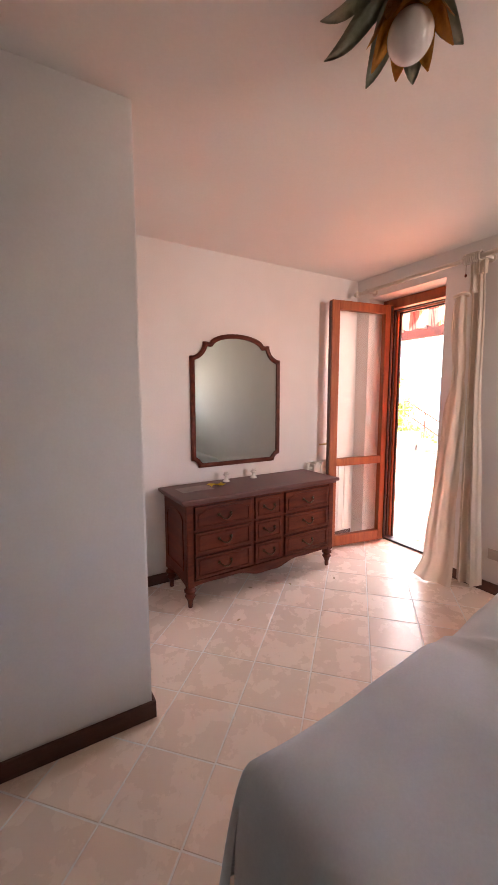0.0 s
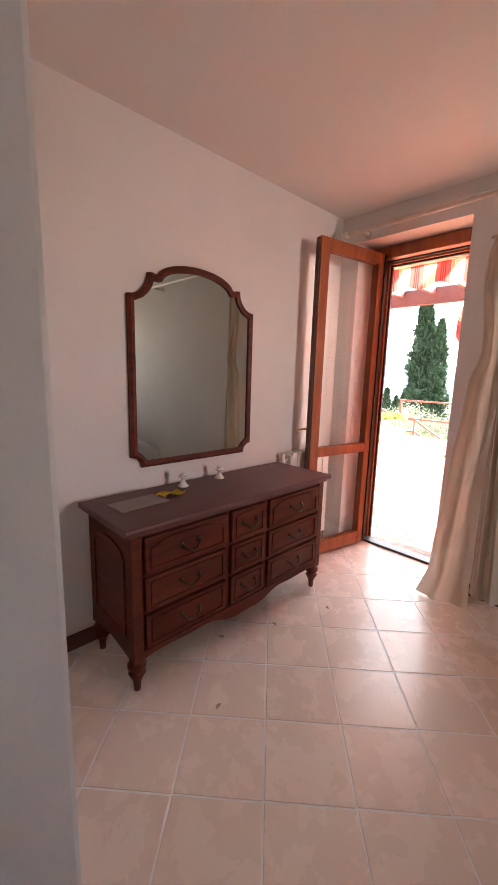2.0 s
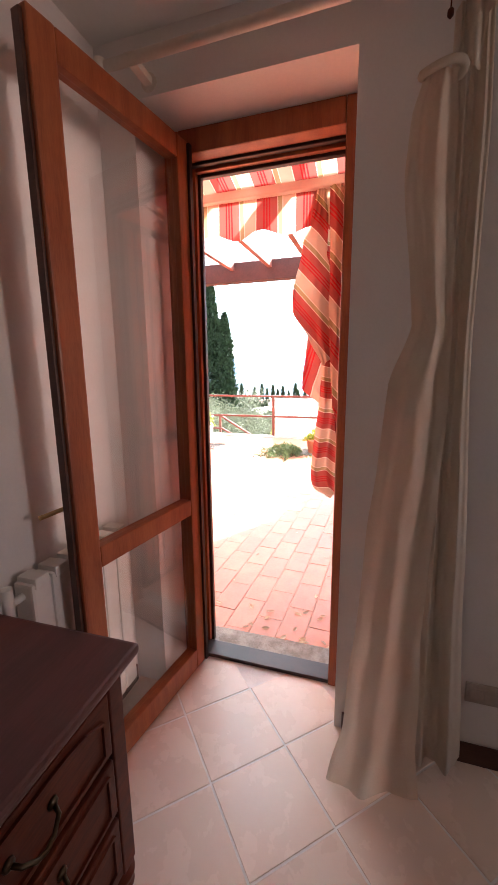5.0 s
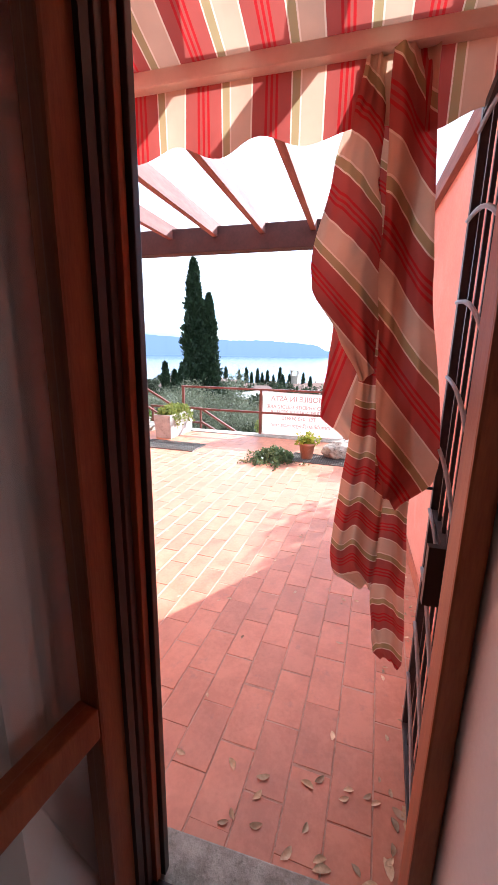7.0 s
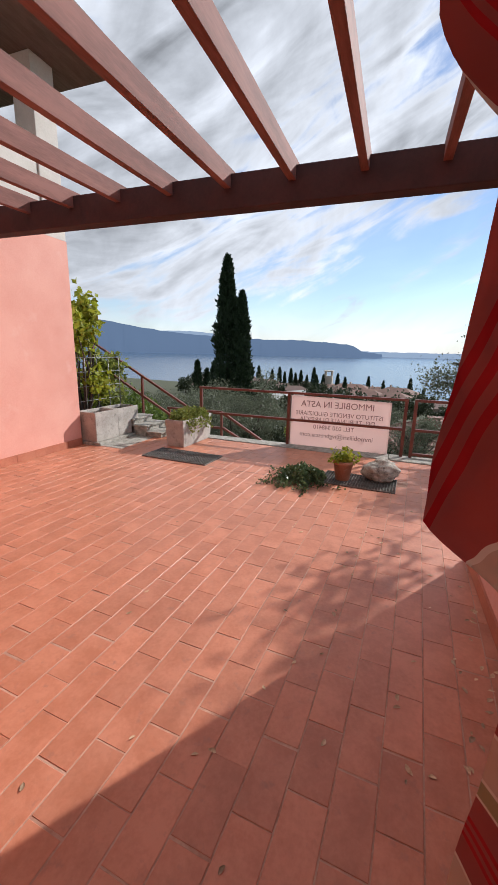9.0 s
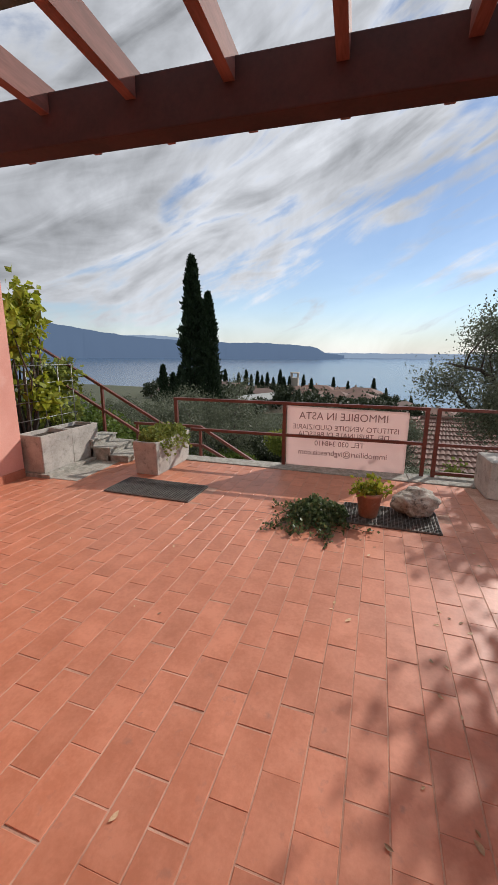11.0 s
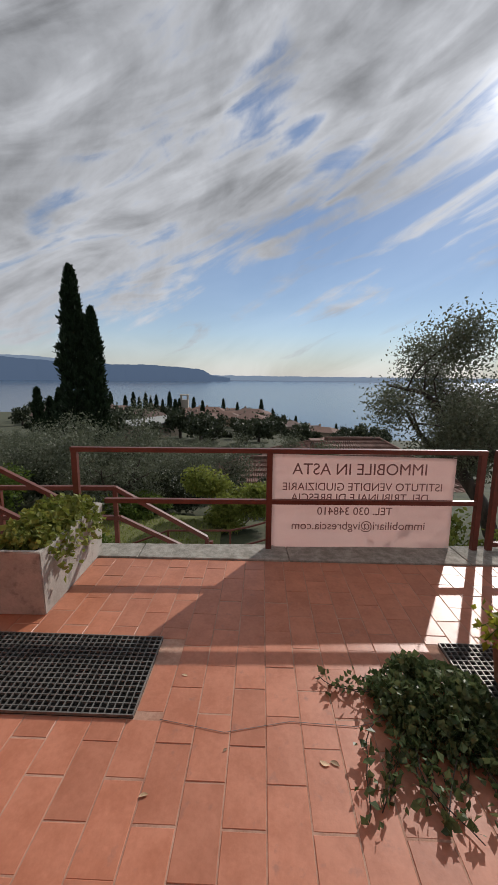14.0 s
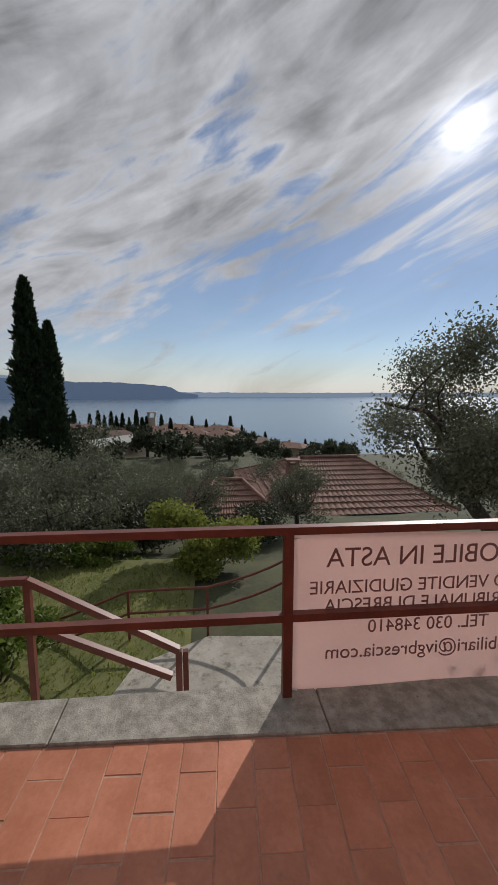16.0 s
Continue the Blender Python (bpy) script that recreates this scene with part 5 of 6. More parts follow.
M["olive_leaf"] = leaf_material("olive_leaf", (0.095, 0.108, 0.062), (0.185, 0.198, 0.135), 0.28)
M["cypress_leaf"] = leaf_material("cypress_leaf", (0.016, 0.030, 0.014), (0.035, 0.055, 0.024), 0.12)
M["bush_leaf"] = leaf_material("shrub_leaf", (0.075, 0.12, 0.02), (0.15, 0.20, 0.04))
M["lime_leaf"] = leaf_material("yellow_green_leaf", (0.22, 0.26, 0.02), (0.38, 0.38, 0.05), 0.45)
M["ivy_leaf"] = leaf_material("ivy_leaf", (0.045, 0.078, 0.028), (0.155, 0.195, 0.085), 0.3, 0.34)
M["trail_leaf"] = leaf_material("trailing_leaf", (0.16, 0.20, 0.035), (0.29, 0.31, 0.075), 0.4)
M["far_leaf"] = leaf_material("distant_foliage", (0.035, 0.048, 0.024), (0.075, 0.085, 0.045), 0.15)
M["bark"] = mk("dark_bark", (0.045, 0.035, 0.028), (0.10, 0.08, 0.065), 0.95, 6, 40, 0.8, stretch=(1, 1, 0.3))


def leaves_mesh(name, pts, nrm, size, aspect, rng, material, shape="diamond"):
    """Many small leaves: a folded diamond each."""
    n = len(pts)
    pts = np.asarray(pts, float)
    d = rng.normal(size=(n, 3)) if nrm is None else np.asarray(nrm) + rng.normal(scale=0.45, size=(n, 3))
    d /= np.linalg.norm(d, axis=1)[:, None] + 1e-9
    s = np.cross(d, rng.normal(size=(n, 3)))
    s /= np.linalg.norm(s, axis=1)[:, None] + 1e-9
    up = np.cross(d, s)
    ln = (size * rng.uniform(0.65, 1.35, n))[:, None]
    wd = ln * aspect
    a, b = pts, pts + d * ln
    c = pts + d * ln * 0.45 + s * wd + up * wd * 0.25
    e = pts + d * ln * 0.45 - s * wd + up * wd * 0.25
    v = np.stack([a, c, b, e], 1).reshape(-1, 3)
    idx = np.arange(n)[:, None] * 4
    f = np.concatenate([idx + np.array([0, 1, 2]), idx + np.array([0, 2, 3])], 0)
    me = bpy.data.meshes.new(name)
    me.from_pydata(v.tolist(), [], f.tolist())
    me.materials.append(material)
    return me


def cloud_points(rng, centres, radii, n, shell=0.55):
    out = []
    k = len(centres)
    for i in range(k):
        m = max(4, int(n * radii[i][0] * radii[i][1] / sum(r[0] * r[1] for r in radii)))
        d = rng.normal(size=(m, 3))
        d /= np.linalg.norm(d, axis=1)[:, None]
        r = rng.uniform(shell, 1.0, m)[:, None]
        out.append(np.array(centres[i]) + d * r * np.array(radii[i]))
    return np.concatenate(out)


def limb(bm, p0, p1, r0, r1, rng, bend=0.1, n=6):
    p0, p1 = Vector(p0), Vector(p1)
    ln = (p1 - p0).length
    o = Vector(rng.normal(size=3)) * bend * ln
    pts, rs = [], []
    for i in range(n + 1):
        s = i / n
        pts.append(p0.lerp(p1, s) + o * math.sin(math.pi * s) + Vector(rng.normal(size=3)) * 0.012 * ln * (0 < i < n))
        rs.append(r0 + (r1 - r0) * s)
    tube(bm, pts, rs, 7)
    return pts


def olive(name, at, height, spread, seed, n_leaves, leaf=0.075, lean=(0, 0), label="", fork_at=0.40, trunk=0.16, full=1.0):
    rng = np.random.default_rng(seed)
    t = thing(name, label, "tree", at)
    bm = B()
    fork = Vector((lean[0], lean[1], height * fork_at))
    limb(bm, (0, 0, -0.3), fork, trunk, trunk * 0.7, rng, 0.06)
    centres, radii = [], []
    for i in range(6):
        a = 2 * math.pi * i / 6 + rng.uniform(-0.4, 0.4)
        tip = fork + Vector((spread * 0.6 * math.cos(a), spread * 0.6 * math.sin(a), height * rng.uniform(0.18, 0.42)))
        pts = limb(bm, fork, tip, trunk * 0.5, trunk * 0.14, rng, 0.10)
        for k in range(4):
            base = pts[2 + k]
            tw = base + Vector((rng.uniform(-1, 1) * spread * 0.4, rng.uniform(-1, 1) * spread * 0.4, rng.uniform(-0.12, 0.30) * height))
            limb(bm, base, tw, trunk * 0.13, 0.008, rng, 0.1, 4)
            r = spread * rng.uniform(0.18, 0.33) * full
            centres.append(tuple(tw))
            radii.append((r, r, r * rng.uniform(0.7, 1.0)))
    part("trunk", bm, M["bark"], t)
    pts = cloud_points(rng, centres, radii, n_leaves, 0.15)
    pts = pts + rng.normal(scale=0.05 * spread, size=pts.shape)
    ob = new("crown", leaves_mesh("crown", pts, None, leaf, 0.25, rng, M["olive_leaf"]))
    ob.parent = t
    return t


olive("olive_tree", (17.0, -0.5, -2.5), 4.5, 2.7, 5, 40000, 0.072, (0.1, 1.2), "old olive tree with grey-green crown beyond the railing", 0.46, 0.2)
olive("olive_tree", (13.7, -0.18, -2.45), 7.4, 1.8, 9, 9000, 0.11, (0.0, 0.0), "olive tree beside the terrace corner casting dappled shade")
olive("olive_tree", (24.5, 2.3, -3.9), 3.5, 1.6, 31, 10000, 0.085, (0.1, 0.1), "rounded olive tree before the tiled roof", 0.2, 0.12, 1.3)
rngo = np.random.default_rng(77)
base_olive = olive("olive_tree", (22.0, 10.5, -2.9), 4.2, 2.3, 12, 11000, 0.10, (0.2, 0.1), "bushy grey-green olive tree of the grove", 0.14, 0.13, 1.35)
base_olive["group"] = "olive grove below the terrace"
grove = [(float(a), float(b)) for a, b in zip(rngo.uniform(20, 60, 70), rngo.uniform(7.6, 36, 70)) if b > 0.05 * a + 6.8]
for (x, y) in (*grove, (20.0, 14.0), (24.5, 14.5), (26.0, 10.2), (23.5, 18.5), (28.5, 13.0), (29.5, 17.5), (33.0, 11.0), (33.5, 15.0), (27.0, 22.0), (37.5, 12.5), (38.0, 8.8),
               (32.0, 21.0), (21.5, 22.5), (40.0, 16.5), (42.5, 11.0), (46.0, 7.0), (25.5, 6.9), (47.0, 13.0), (36.0, 26.0), (18.5, 18.0), (29.0, 29.0), (52, 4), (54, 10), (50, -6), (56, -2), (46, -12), (40, -14), (27, -9.5), (31, -12.5)):
    s = rngo.uniform(0.66, 0.92)
    c = copy_thing(base_olive, pose(x, y, ground_z(x, y) - 0.1, 0, 0, float(rngo.uniform(0, 360))))
    c.scale = (s, s, s * float(rngo.uniform(0.85, 1.1)))


def cypress(name, at, height, radius, seed, n, label, leaf=0.22):
    rng = np.random.default_rng(seed)
    t = thing(name, label, "tree", at)
    bm = B(); tube(bm, [(0, 0, -0.3), (0.02, 0, height * 0.5), (0, 0.02, height * 0.93)], [radius * 0.16, radius * 0.1, 0.02], 7); part("trunk", bm, M["bark"], t)
    z = rng.uniform(0.03, 1.0, n) ** 0.9
    prof = np.clip(np.minimum(z / 0.12, 1.0), 0.3, 1) * np.clip(1 - z ** 2.0, 0, 1) ** 0.7
    a = rng.uniform(0, 2 * math.pi, n)
    tuft = 1 + 0.30 * np.sin(a * 3 + z * 17 + seed) * np.sin(z * 37 + a * 2) + 0.12 * np.sin(z * 90 + a * 5) + rng.normal(scale=0.10, size=n)
    r = radius * prof * tuft * np.sqrt(rng.uniform(0.35, 1, n))
    pts = np.stack([r * np.cos(a), r * np.sin(a), z * height], 1)
    nrm = np.stack([0.35 * np.cos(a), 0.35 * np.sin(a), np.ones(n)], 1)
    ob = new("crown", leaves_mesh("crown", pts, nrm, leaf, 0.22, rng, M["cypress_leaf"]))
    ob.parent = t
    return t


zc_ = ground_z(45, 20)
cyp1 = cypress("cypress_tree", (45, 21.0, zc_), 11.0 - zc_, 1.45, 3, 15000, "tall dark slender cypress tree", 0.42)
cyp2 = cypress("cypress_tree", (44.6, 19.15, zc_), 7.4 - zc_, 1.15, 4, 11000, "shorter dark cypress tree beside the tall one", 0.40)
far_cyp = cypress("cypress_tree", (62, 33.5, ground_z(62, 33)), 8.5, 0.95, 6, 2500, "distant dark cypress tree above the village", 0.45)
far_cyp["group"] = "distant cypress trees"


# ------------------------------------------------------------------ pot, ivy, trough plant
def plant_parts(t, pts, leaf, aspect, seed, material, label="", nrm=None):
    rng = np.random.default_rng(seed)
    ob = new("foliage", leaves_mesh("foliage", pts, nrm, leaf, aspect, rng, material))
    ob.parent = t
    if label:
        ob["label"] = label


M["pot"] = mk("terracotta_pot", (0.36, 0.15, 0.085), (0.46, 0.21, 0.13), 0.8, 6, 50, 0.15, c3=(0.50, 0.36, 0.28), speck=(0.6, 0.75))
pot = thing("flower_pot", "terracotta flower pot with bright yellow-green plant", "flower pot", (10.17, 4.31, TZ + 0.017))
bm = B(); lathe(bm, [(0.088, 0.0), (0.092, 0.004), (0.122, 0.215), (0.132, 0.217), (0.134, 0.255), (0.120, 0.257), (0.114, 0.21)], 28); part("pot", bm, M["pot"], pot)
bm = B(); lathe(bm, [(0.10, 0.20), (0.112, 0.218), (0.10, 0.225), (0.01, 0.235)], 16); part("soil", bm, M["soil"], pot)
rng = np.random.default_rng(21)
stems = []
bm = B()
for i in range(26):
    a, r = rng.uniform(0, 6.28), rng.uniform(0.06, 0.19)
    tip = Vector((r * math.cos(a), r * math.sin(a), 0.36 + rng.uniform(-0.06, 0.08) - r * 0.35))
    tube(bm, [(0.3 * tip.x, 0.3 * tip.y, 0.22), (0.7 * tip.x, 0.7 * tip.y, 0.31), tuple(tip)], 0.003, 5)
    for k in range(22):
        s = rng.uniform(0.35, 1.05)
        stems.append((tip.x * s + rng.normal(0, 0.014), tip.y * s + rng.normal(0, 0.014), 0.22 + (tip.z - 0.22) * s + rng.normal(0, 0.012)))
part("stem", bm, M["bush_leaf"], pot)
plant_parts(pot, stems, 0.045, 0.34, 22, M["lime_leaf"])

ivy = thing("ivy_plant", "dark green ivy sprawling from the drain over the tiles", "plant", (10.05, 4.80, TZ + 0.004))
rng = np.random.default_rng(8)
pts = []
for i in range(2300):
    a, r = rng.uniform(0, 6.28), math.sqrt(rng.uniform(0, 1))
    x, y = 0.27 * r * math.cos(a), 0.29 * r * math.sin(a)
    lump = 0.75 + 0.45 * noise.noise(Vector((x * 7, y * 7, 2)))
    pts.append((x, y, 0.015 + 0.21 * lump * (1 - r * r) ** 0.6 * rng.uniform(0.25, 1)))
bm = B()
for i in range(26):
    a = math.pi + rng.uniform(-0.75, 0.62) if i < 22 else 1.1 + rng.uniform(-0.4, 0.5)
    ln = rng.uniform(0.30, 0.62) if i < 22 else rng.uniform(0.3, 0.46)
    p = Vector((rng.uniform(-0.12, 0.05), rng.uniform(-0.2, 0.2), 0.05))
    path = [p.copy()]
    for k in range(10):
        a += rng.normal(0, 0.16)
        p = p + Vector((math.cos(a), math.sin(a), 0)) * ln / 10
        p.z = 0.006 + 0.06 * max(0, 1 - k / 7) + 0.004 * rng.uniform()
        path.append(p.copy())
        for q in range(7 - k // 2):
            pts.append((p.x + rng.normal(0, 0.026), p.y + rng.normal(0, 0.026), p.z + rng.uniform(0.004, 0.03)))
    tube(bm, path, 0.0025, 5)
part("runner", bm, M["bark"], ivy)
plant_parts(ivy, pts, 0.034, 0.46, 9, M["ivy_leaf"])

rng = np.random.default_rng(14)
pts = []
for i in range(2300):
    u = rng.uniform(-0.43, 0.43)
    v = rng.uniform(-0.16, 0.16)
    pts.append((u, v, 0.40 + 0.19 * rng.uniform(0, 1) * (1 - (u / 0.5) ** 4) + 0.05 * noise.noise(Vector((u * 9, v * 9, 0)))))
for i in range(26):
    u, sgn = rng.uniform(-0.44, 0.35), -1 if rng.uniform() < 0.8 else 1
    for k in range(12):
        pts.append((u + rng.normal(0, 0.015), sgn * (0.18 + 0.008 * k + rng.normal(0, 0.008)), 0.47 - 0.022 * k * rng.uniform(0.4, 1.0)))
plant_parts(tub, pts, 0.045, 0.42, 15, M["trail_leaf"], "yellow-green trailing plant")


def shrub(name, at, rad, n, seed, leaf, material, label, stems=8, aspect=0.35, clumps=18, tall=1.0):
    rng = np.random.default_rng(seed)
    t = thing(name, label, "shrub", at)
    bm = B()
    cs, rs = [], []
    for i in range(clumps):
        a, e = rng.uniform(0, 6.28), rng.uniform(0.1, 1.0)
        rr = math.sqrt(rng.uniform(0.05, 1))
        c = (rad[0] * 0.75 * rr * math.cos(a), rad[1] * 0.75 * rr * math.sin(a), rad[2] * (0.25 + 1.5 * e * (1 - 0.4 * rr)))
        cs.append(c)
        k = rng.uniform(0.22, 0.40)
        rs.append((rad[0] * k, rad[1] * k, rad[2] * k))
        if i < stems:
            limb(bm, (0.15 * c[0], 0.15 * c[1], -0.1), c, 0.025 * tall, 0.006, rng, 0.08, 5)
    part("stem", bm, M["bark"], t)
    pts = cloud_points(rng, cs, rs, n, 0.2)
    plant_parts(t, pts, leaf, aspect, seed + 1, material)
    return t


shrub("leafy_shrub", (10.85, 9.15, 0.3), (0.85, 0.45, 1.45), 1900, 41, 0.13, M["lime_leaf"], "tall yellow-green leafy shrub behind the fence", 22, 0.36, 30)
shrub("leafy_shrub", (11.6, 9.25, 0.1), (0.65, 0.45, 0.95), 1500, 43, 0.10, M["trail_leaf"], "green leafy shrub growing through the fence", 12, 0.34, 22)
shrub("garden_shrub", (13.2, 10.6, -2.2), (1.6, 1.3, 1.75), 11000, 44, 0.10, M["bush_leaf"], "large green garden shrub below the terrace", 12)
shrub("garden_shrub", (15.2, 8.9, -2.45), (1.0, 1.0, 1.05), 8000, 45, 0.085, M["bush_leaf"], "rounded green shrub beside the lower path", 10)
shrub("garden_shrub", (19.0, 6.1, -2.8), (1.3, 1.5, 1.2), 13000, 46, 0.085, M["trail_leaf"], "yellowish green shrub beside the lawn", 10)
shrub("hedge", (19.5, 9.2, -2.9), (0.9, 2.0, 0.62), 11000, 47, 0.08, M["bush_leaf"], "bright green clipped hedge beyond the lawn", 8)
shrub("garden_shrub", (13.4, 2.5, -2.45), (0.9, 0.9, 1.25), 3800, 48, 0.08, M["trail_leaf"], "green and yellow shrub below the railing", 10)
shrub("garden_shrub", (17.6, 12.0, -2.45), (1.5, 1.4, 1.35), 4200, 49, 0.10, M["bush_leaf"], "dark green shrub at the edge of the grove", 8)
shrub("garden_shrub", (22.0, 5.0, -3.4), (1.5, 1.9, 1.0), 4200, 50, 0.10, M["far_leaf"], "dark shrub in front of the grove", 8)
for sx_, sy_, sd in ((21.6, 8.6, 62), (22.4, 11.4, 63), (20.6, 13.6, 64)):
    shrub("garden_shrub", (sx_, sy_, ground_z(sx_, sy_)), (1.5, 1.9, 1.05), 7000, sd, 0.11, M["far_leaf"], "dark shrub at the foot of the olive grove", 8)
M["lawn"] = mk("lawn_grass", (0.10, 0.115, 0.03), (0.16, 0.165, 0.055), 0.95, 2, 40, 0.5)
bm = B()
lawn_rows = [[bm.verts.new((14.6 + 0.24 * i, 6.2 + 0.3 * j, -2.445 + 0.02 * noise.noise(Vector((i * 0.6, j * 0.6, 0))))) for j in range(21)] for i in range(20)]
for i in range(19):
    for j in range(20):
        bm.faces.new((lawn_rows[i][j], lawn_rows[i + 1][j], lawn_rows[i + 1][j + 1], lawn_rows[i][j + 1]))
setting("lawn_ground", bm, M["lawn"], "sunlit yellowish lawn beside the lower path", "lawn")
rng = np.random.default_rng(52)
gx = np.stack([rng.uniform(14.8, 18.8, 9000), rng.uniform(6.3, 12.0, 9000), np.full(9000, -2.46)], 1)
ob = new("lawn", leaves_mesh("lawn", gx, np.tile((0, 0, 1.0), (9000, 1)), 0.07, 0.12, rng, M["trail_leaf"]))
tagged(ob, "sunlit yellowish lawn grass beside the path", "grass", kind="stuff")


# ------------------------------------------------------------------ neighbour house
M["roof_tile"] = mk("weathered_clay_roof", (0.15, 0.075, 0.055), (0.26, 0.14, 0.105), 0.85, 1.4, 14, 0.3, c3=(0.10, 0.075, 0.06), speck=(0.55, 0.7))
M["yellow_wall"] = mk("ochre_render", (0.42, 0.30, 0.13), (0.50, 0.37, 0.18), 0.9, 1.5, 30, 0.1)
M["win_dark"] = mk("dark_window", (0.02, 0.022, 0.026), (0.04, 0.042, 0.046), 0.2, 3, 20, 0.0)


def tiled_face(bm, e0, e1, r0, r1, courses, waves):
    """A roof face from the eave line to the ridge line, with courses of curved tiles."""
    e0, e1, r0, r1 = (Vector(p) for p in (e0, e1, r0, r1))
    nrm = (e1 - e0).cross(r0 - e0).normalized()
    nrm = nrm if nrm.z > 0 else -nrm
    cols = waves * 4
    rows = []
    for c in range(courses):
        for v, lift in ((c / courses, 0.09), (min(1.0, (c + 0.97) / courses), 0.02)):
            rows.append([bm.verts.new(e0.lerp(e1, i / cols).lerp(r0.lerp(r1, i / cols), v) + nrm * (lift + 0.045 * abs(math.sin(math.pi * waves * i / cols)))) for i in range(cols + 1)])
    for lo, hi in zip(rows, rows[1:]):
        for i in range(cols):
            bm.faces.new((lo[i], lo[i + 1], hi[i + 1], hi[i]))


def neighbour(at, W, D, zr, y_r0, y_r1, seed, label, courses=11):
    t = thing("neighbour_house", label, "house", at)
    x0, x1, ya, yb = -D / 2, D / 2, -W / 2, W / 2
    bm = B(); box(bm, x0 + 0.5, ya + 0.5, -5.0, x1 - 0.5, yb - 0.5, 0.0); part("wall", bm, M["yellow_wall"], t, "ochre rendered wall")
    for e0, e1, r0, r1, n in (((x0, ya, 0), (x0, yb, 0), (0, y_r0, zr), (0, y_r1, zr), 30), ((x1, yb, 0), (x1, ya, 0), (0, y_r1, zr), (0, y_r0, zr), 30),
                              ((x1, ya, 0), (x0, ya, 0), (0, y_r0, zr), (0, y_r0, zr), 22), ((x0, yb, 0), (x1, yb, 0), (0, y_r1, zr), (0, y_r1, zr), 22)):
        bm = B(); tiled_face(bm, e0, e1, r0, r1, courses, n); part("roof", bm, M["roof_tile"], t, "weathered red-brown tiled roof")
    bm = B()
    tube(bm, [(0, y_r0, zr + 0.12), (0, y_r1, zr + 0.12)], 0.11, 8)
    for c_, r_ in (((x0, ya, 0.08), (0, y_r0, zr + 0.1)), ((x0, yb, 0.08), (0, y_r1, zr + 0.1)), ((x1, ya, 0.08), (0, y_r0, zr + 0.1)), ((x1, yb, 0.08), (0, y_r1, zr + 0.1))):
        tube(bm, [c_, r_], 0.10, 8)
    part("ridge_tiles", bm, M["roof_tile"], t)
    bm = B(); bar(bm, (x0 - 0.06, ya, -0.03), (x0 - 0.06, yb, -0.03), 0.12, 0.12); part("gutter", bm, M["galv"], t, "pale metal gutter")
    for yy in (ya + 2.0, ya + 4.2, yb - 2.2):
        bm = B(); box(bm, x0 + 0.46, yy - 0.5, -2.2, x0 + 0.52, yy + 0.5, -0.8); part("window", bm, M["win_dark"], t)
    return t


main = neighbour((34.0, -1.6, -4.5), 11.0, 12.0, 1.95, -2.2, 1.6, 1, "neighbour house with hipped tiled roof below the terrace")
neighbour((31.0, 4.6, -4.75), 5.6, 9.0, 1.5, -0.6, 0.9, 2, "smaller tiled wing of the neighbour house", 9)
chim = thing("chimney", "brick chimney stack on the tiled roof", "chimney", (31.6, 1.0, -3.4))
bm = B(); box(bm, -0.35, -0.35, -0.4, 0.35, 0.35, 1.0); part("stack", bm, M["roof_tile"], chim)
bm = B(); box(bm, -0.42, -0.42, 1.18, 0.42, 0.42, 1.26)
for a in (-0.3, 0.22):
    for b in (-0.3, 0.22):
        box(bm, a, b, 1.0, a + 0.08, b + 0.08, 1.18)
part("cap", bm, M["roof_tile"], chim)


# ------------------------------------------------------------------ village
M["v_wall"] = [mk("village_render", c, tuple(min(1, v * 1.15) for v in c), 0.9, 0.6, 8, 0.0) for c in ((0.30, 0.24, 0.18), (0.34, 0.26, 0.19), (0.27, 0.20, 0.15), (0.38, 0.33, 0.27))]
M["v_roof"] = [mk("village_roof", c, tuple(v * 1.35 for v in c), 0.9, 0.5, 6, 0.3) for c in ((0.14, 0.075, 0.055), (0.17, 0.09, 0.065), (0.12, 0.075, 0.06))]


def village_house(x, y, w, d, h, rz, seed, roof_m=None):
    z = ground_z(x, y)
    t = thing("village_house", "distant village house with tiled roof", "house", (x, y, z), group="houses of the village", rz=rz)
    bm = B(); box(bm, -d / 2, -w / 2, -3, d / 2, w / 2, h); part("wall", bm, M["v_wall"][seed % 4], t)
    bm = B()
    e, k = 0.5, h + d * 0.17
    vs = [bm.verts.new(p) for p in ((-d / 2 - e, -w / 2 - e, h), (d / 2 + e, -w / 2 - e, h), (d / 2 + e, w / 2 + e, h), (-d / 2 - e, w / 2 + e, h), (0, -w / 2 + d * 0.3, k), (0, w / 2 - d * 0.3, k))]
    for q in ((0, 1, 4), (1, 2, 5, 4), (2, 3, 5), (3, 0, 4, 5), (3, 2, 1, 0)):
        bm.faces.new([vs[i] for i in q])
    part("roof", bm, roof_m or M["v_roof"][seed % 3], t)
    n = int(w // 2.6)
    for i in range(n):
        for zz in (1.0, 3.6):
            if zz + 1.4 < h:
                bm = B(); yy = -w / 2 + w * (i + 0.5) / n; box(bm, -d / 2 - 0.05, yy - 0.45, zz, -d / 2 + 0.02, yy + 0.45, zz + 1.3); part("window", bm, M["win_dark"], t)
    bm = B(); box(bm, d * 0.1, w * 0.18, h, d * 0.1 + 0.6, w * 0.18 + 0.6, k + 0.7); part("chimney", bm, M["v_wall"][seed % 4], t)


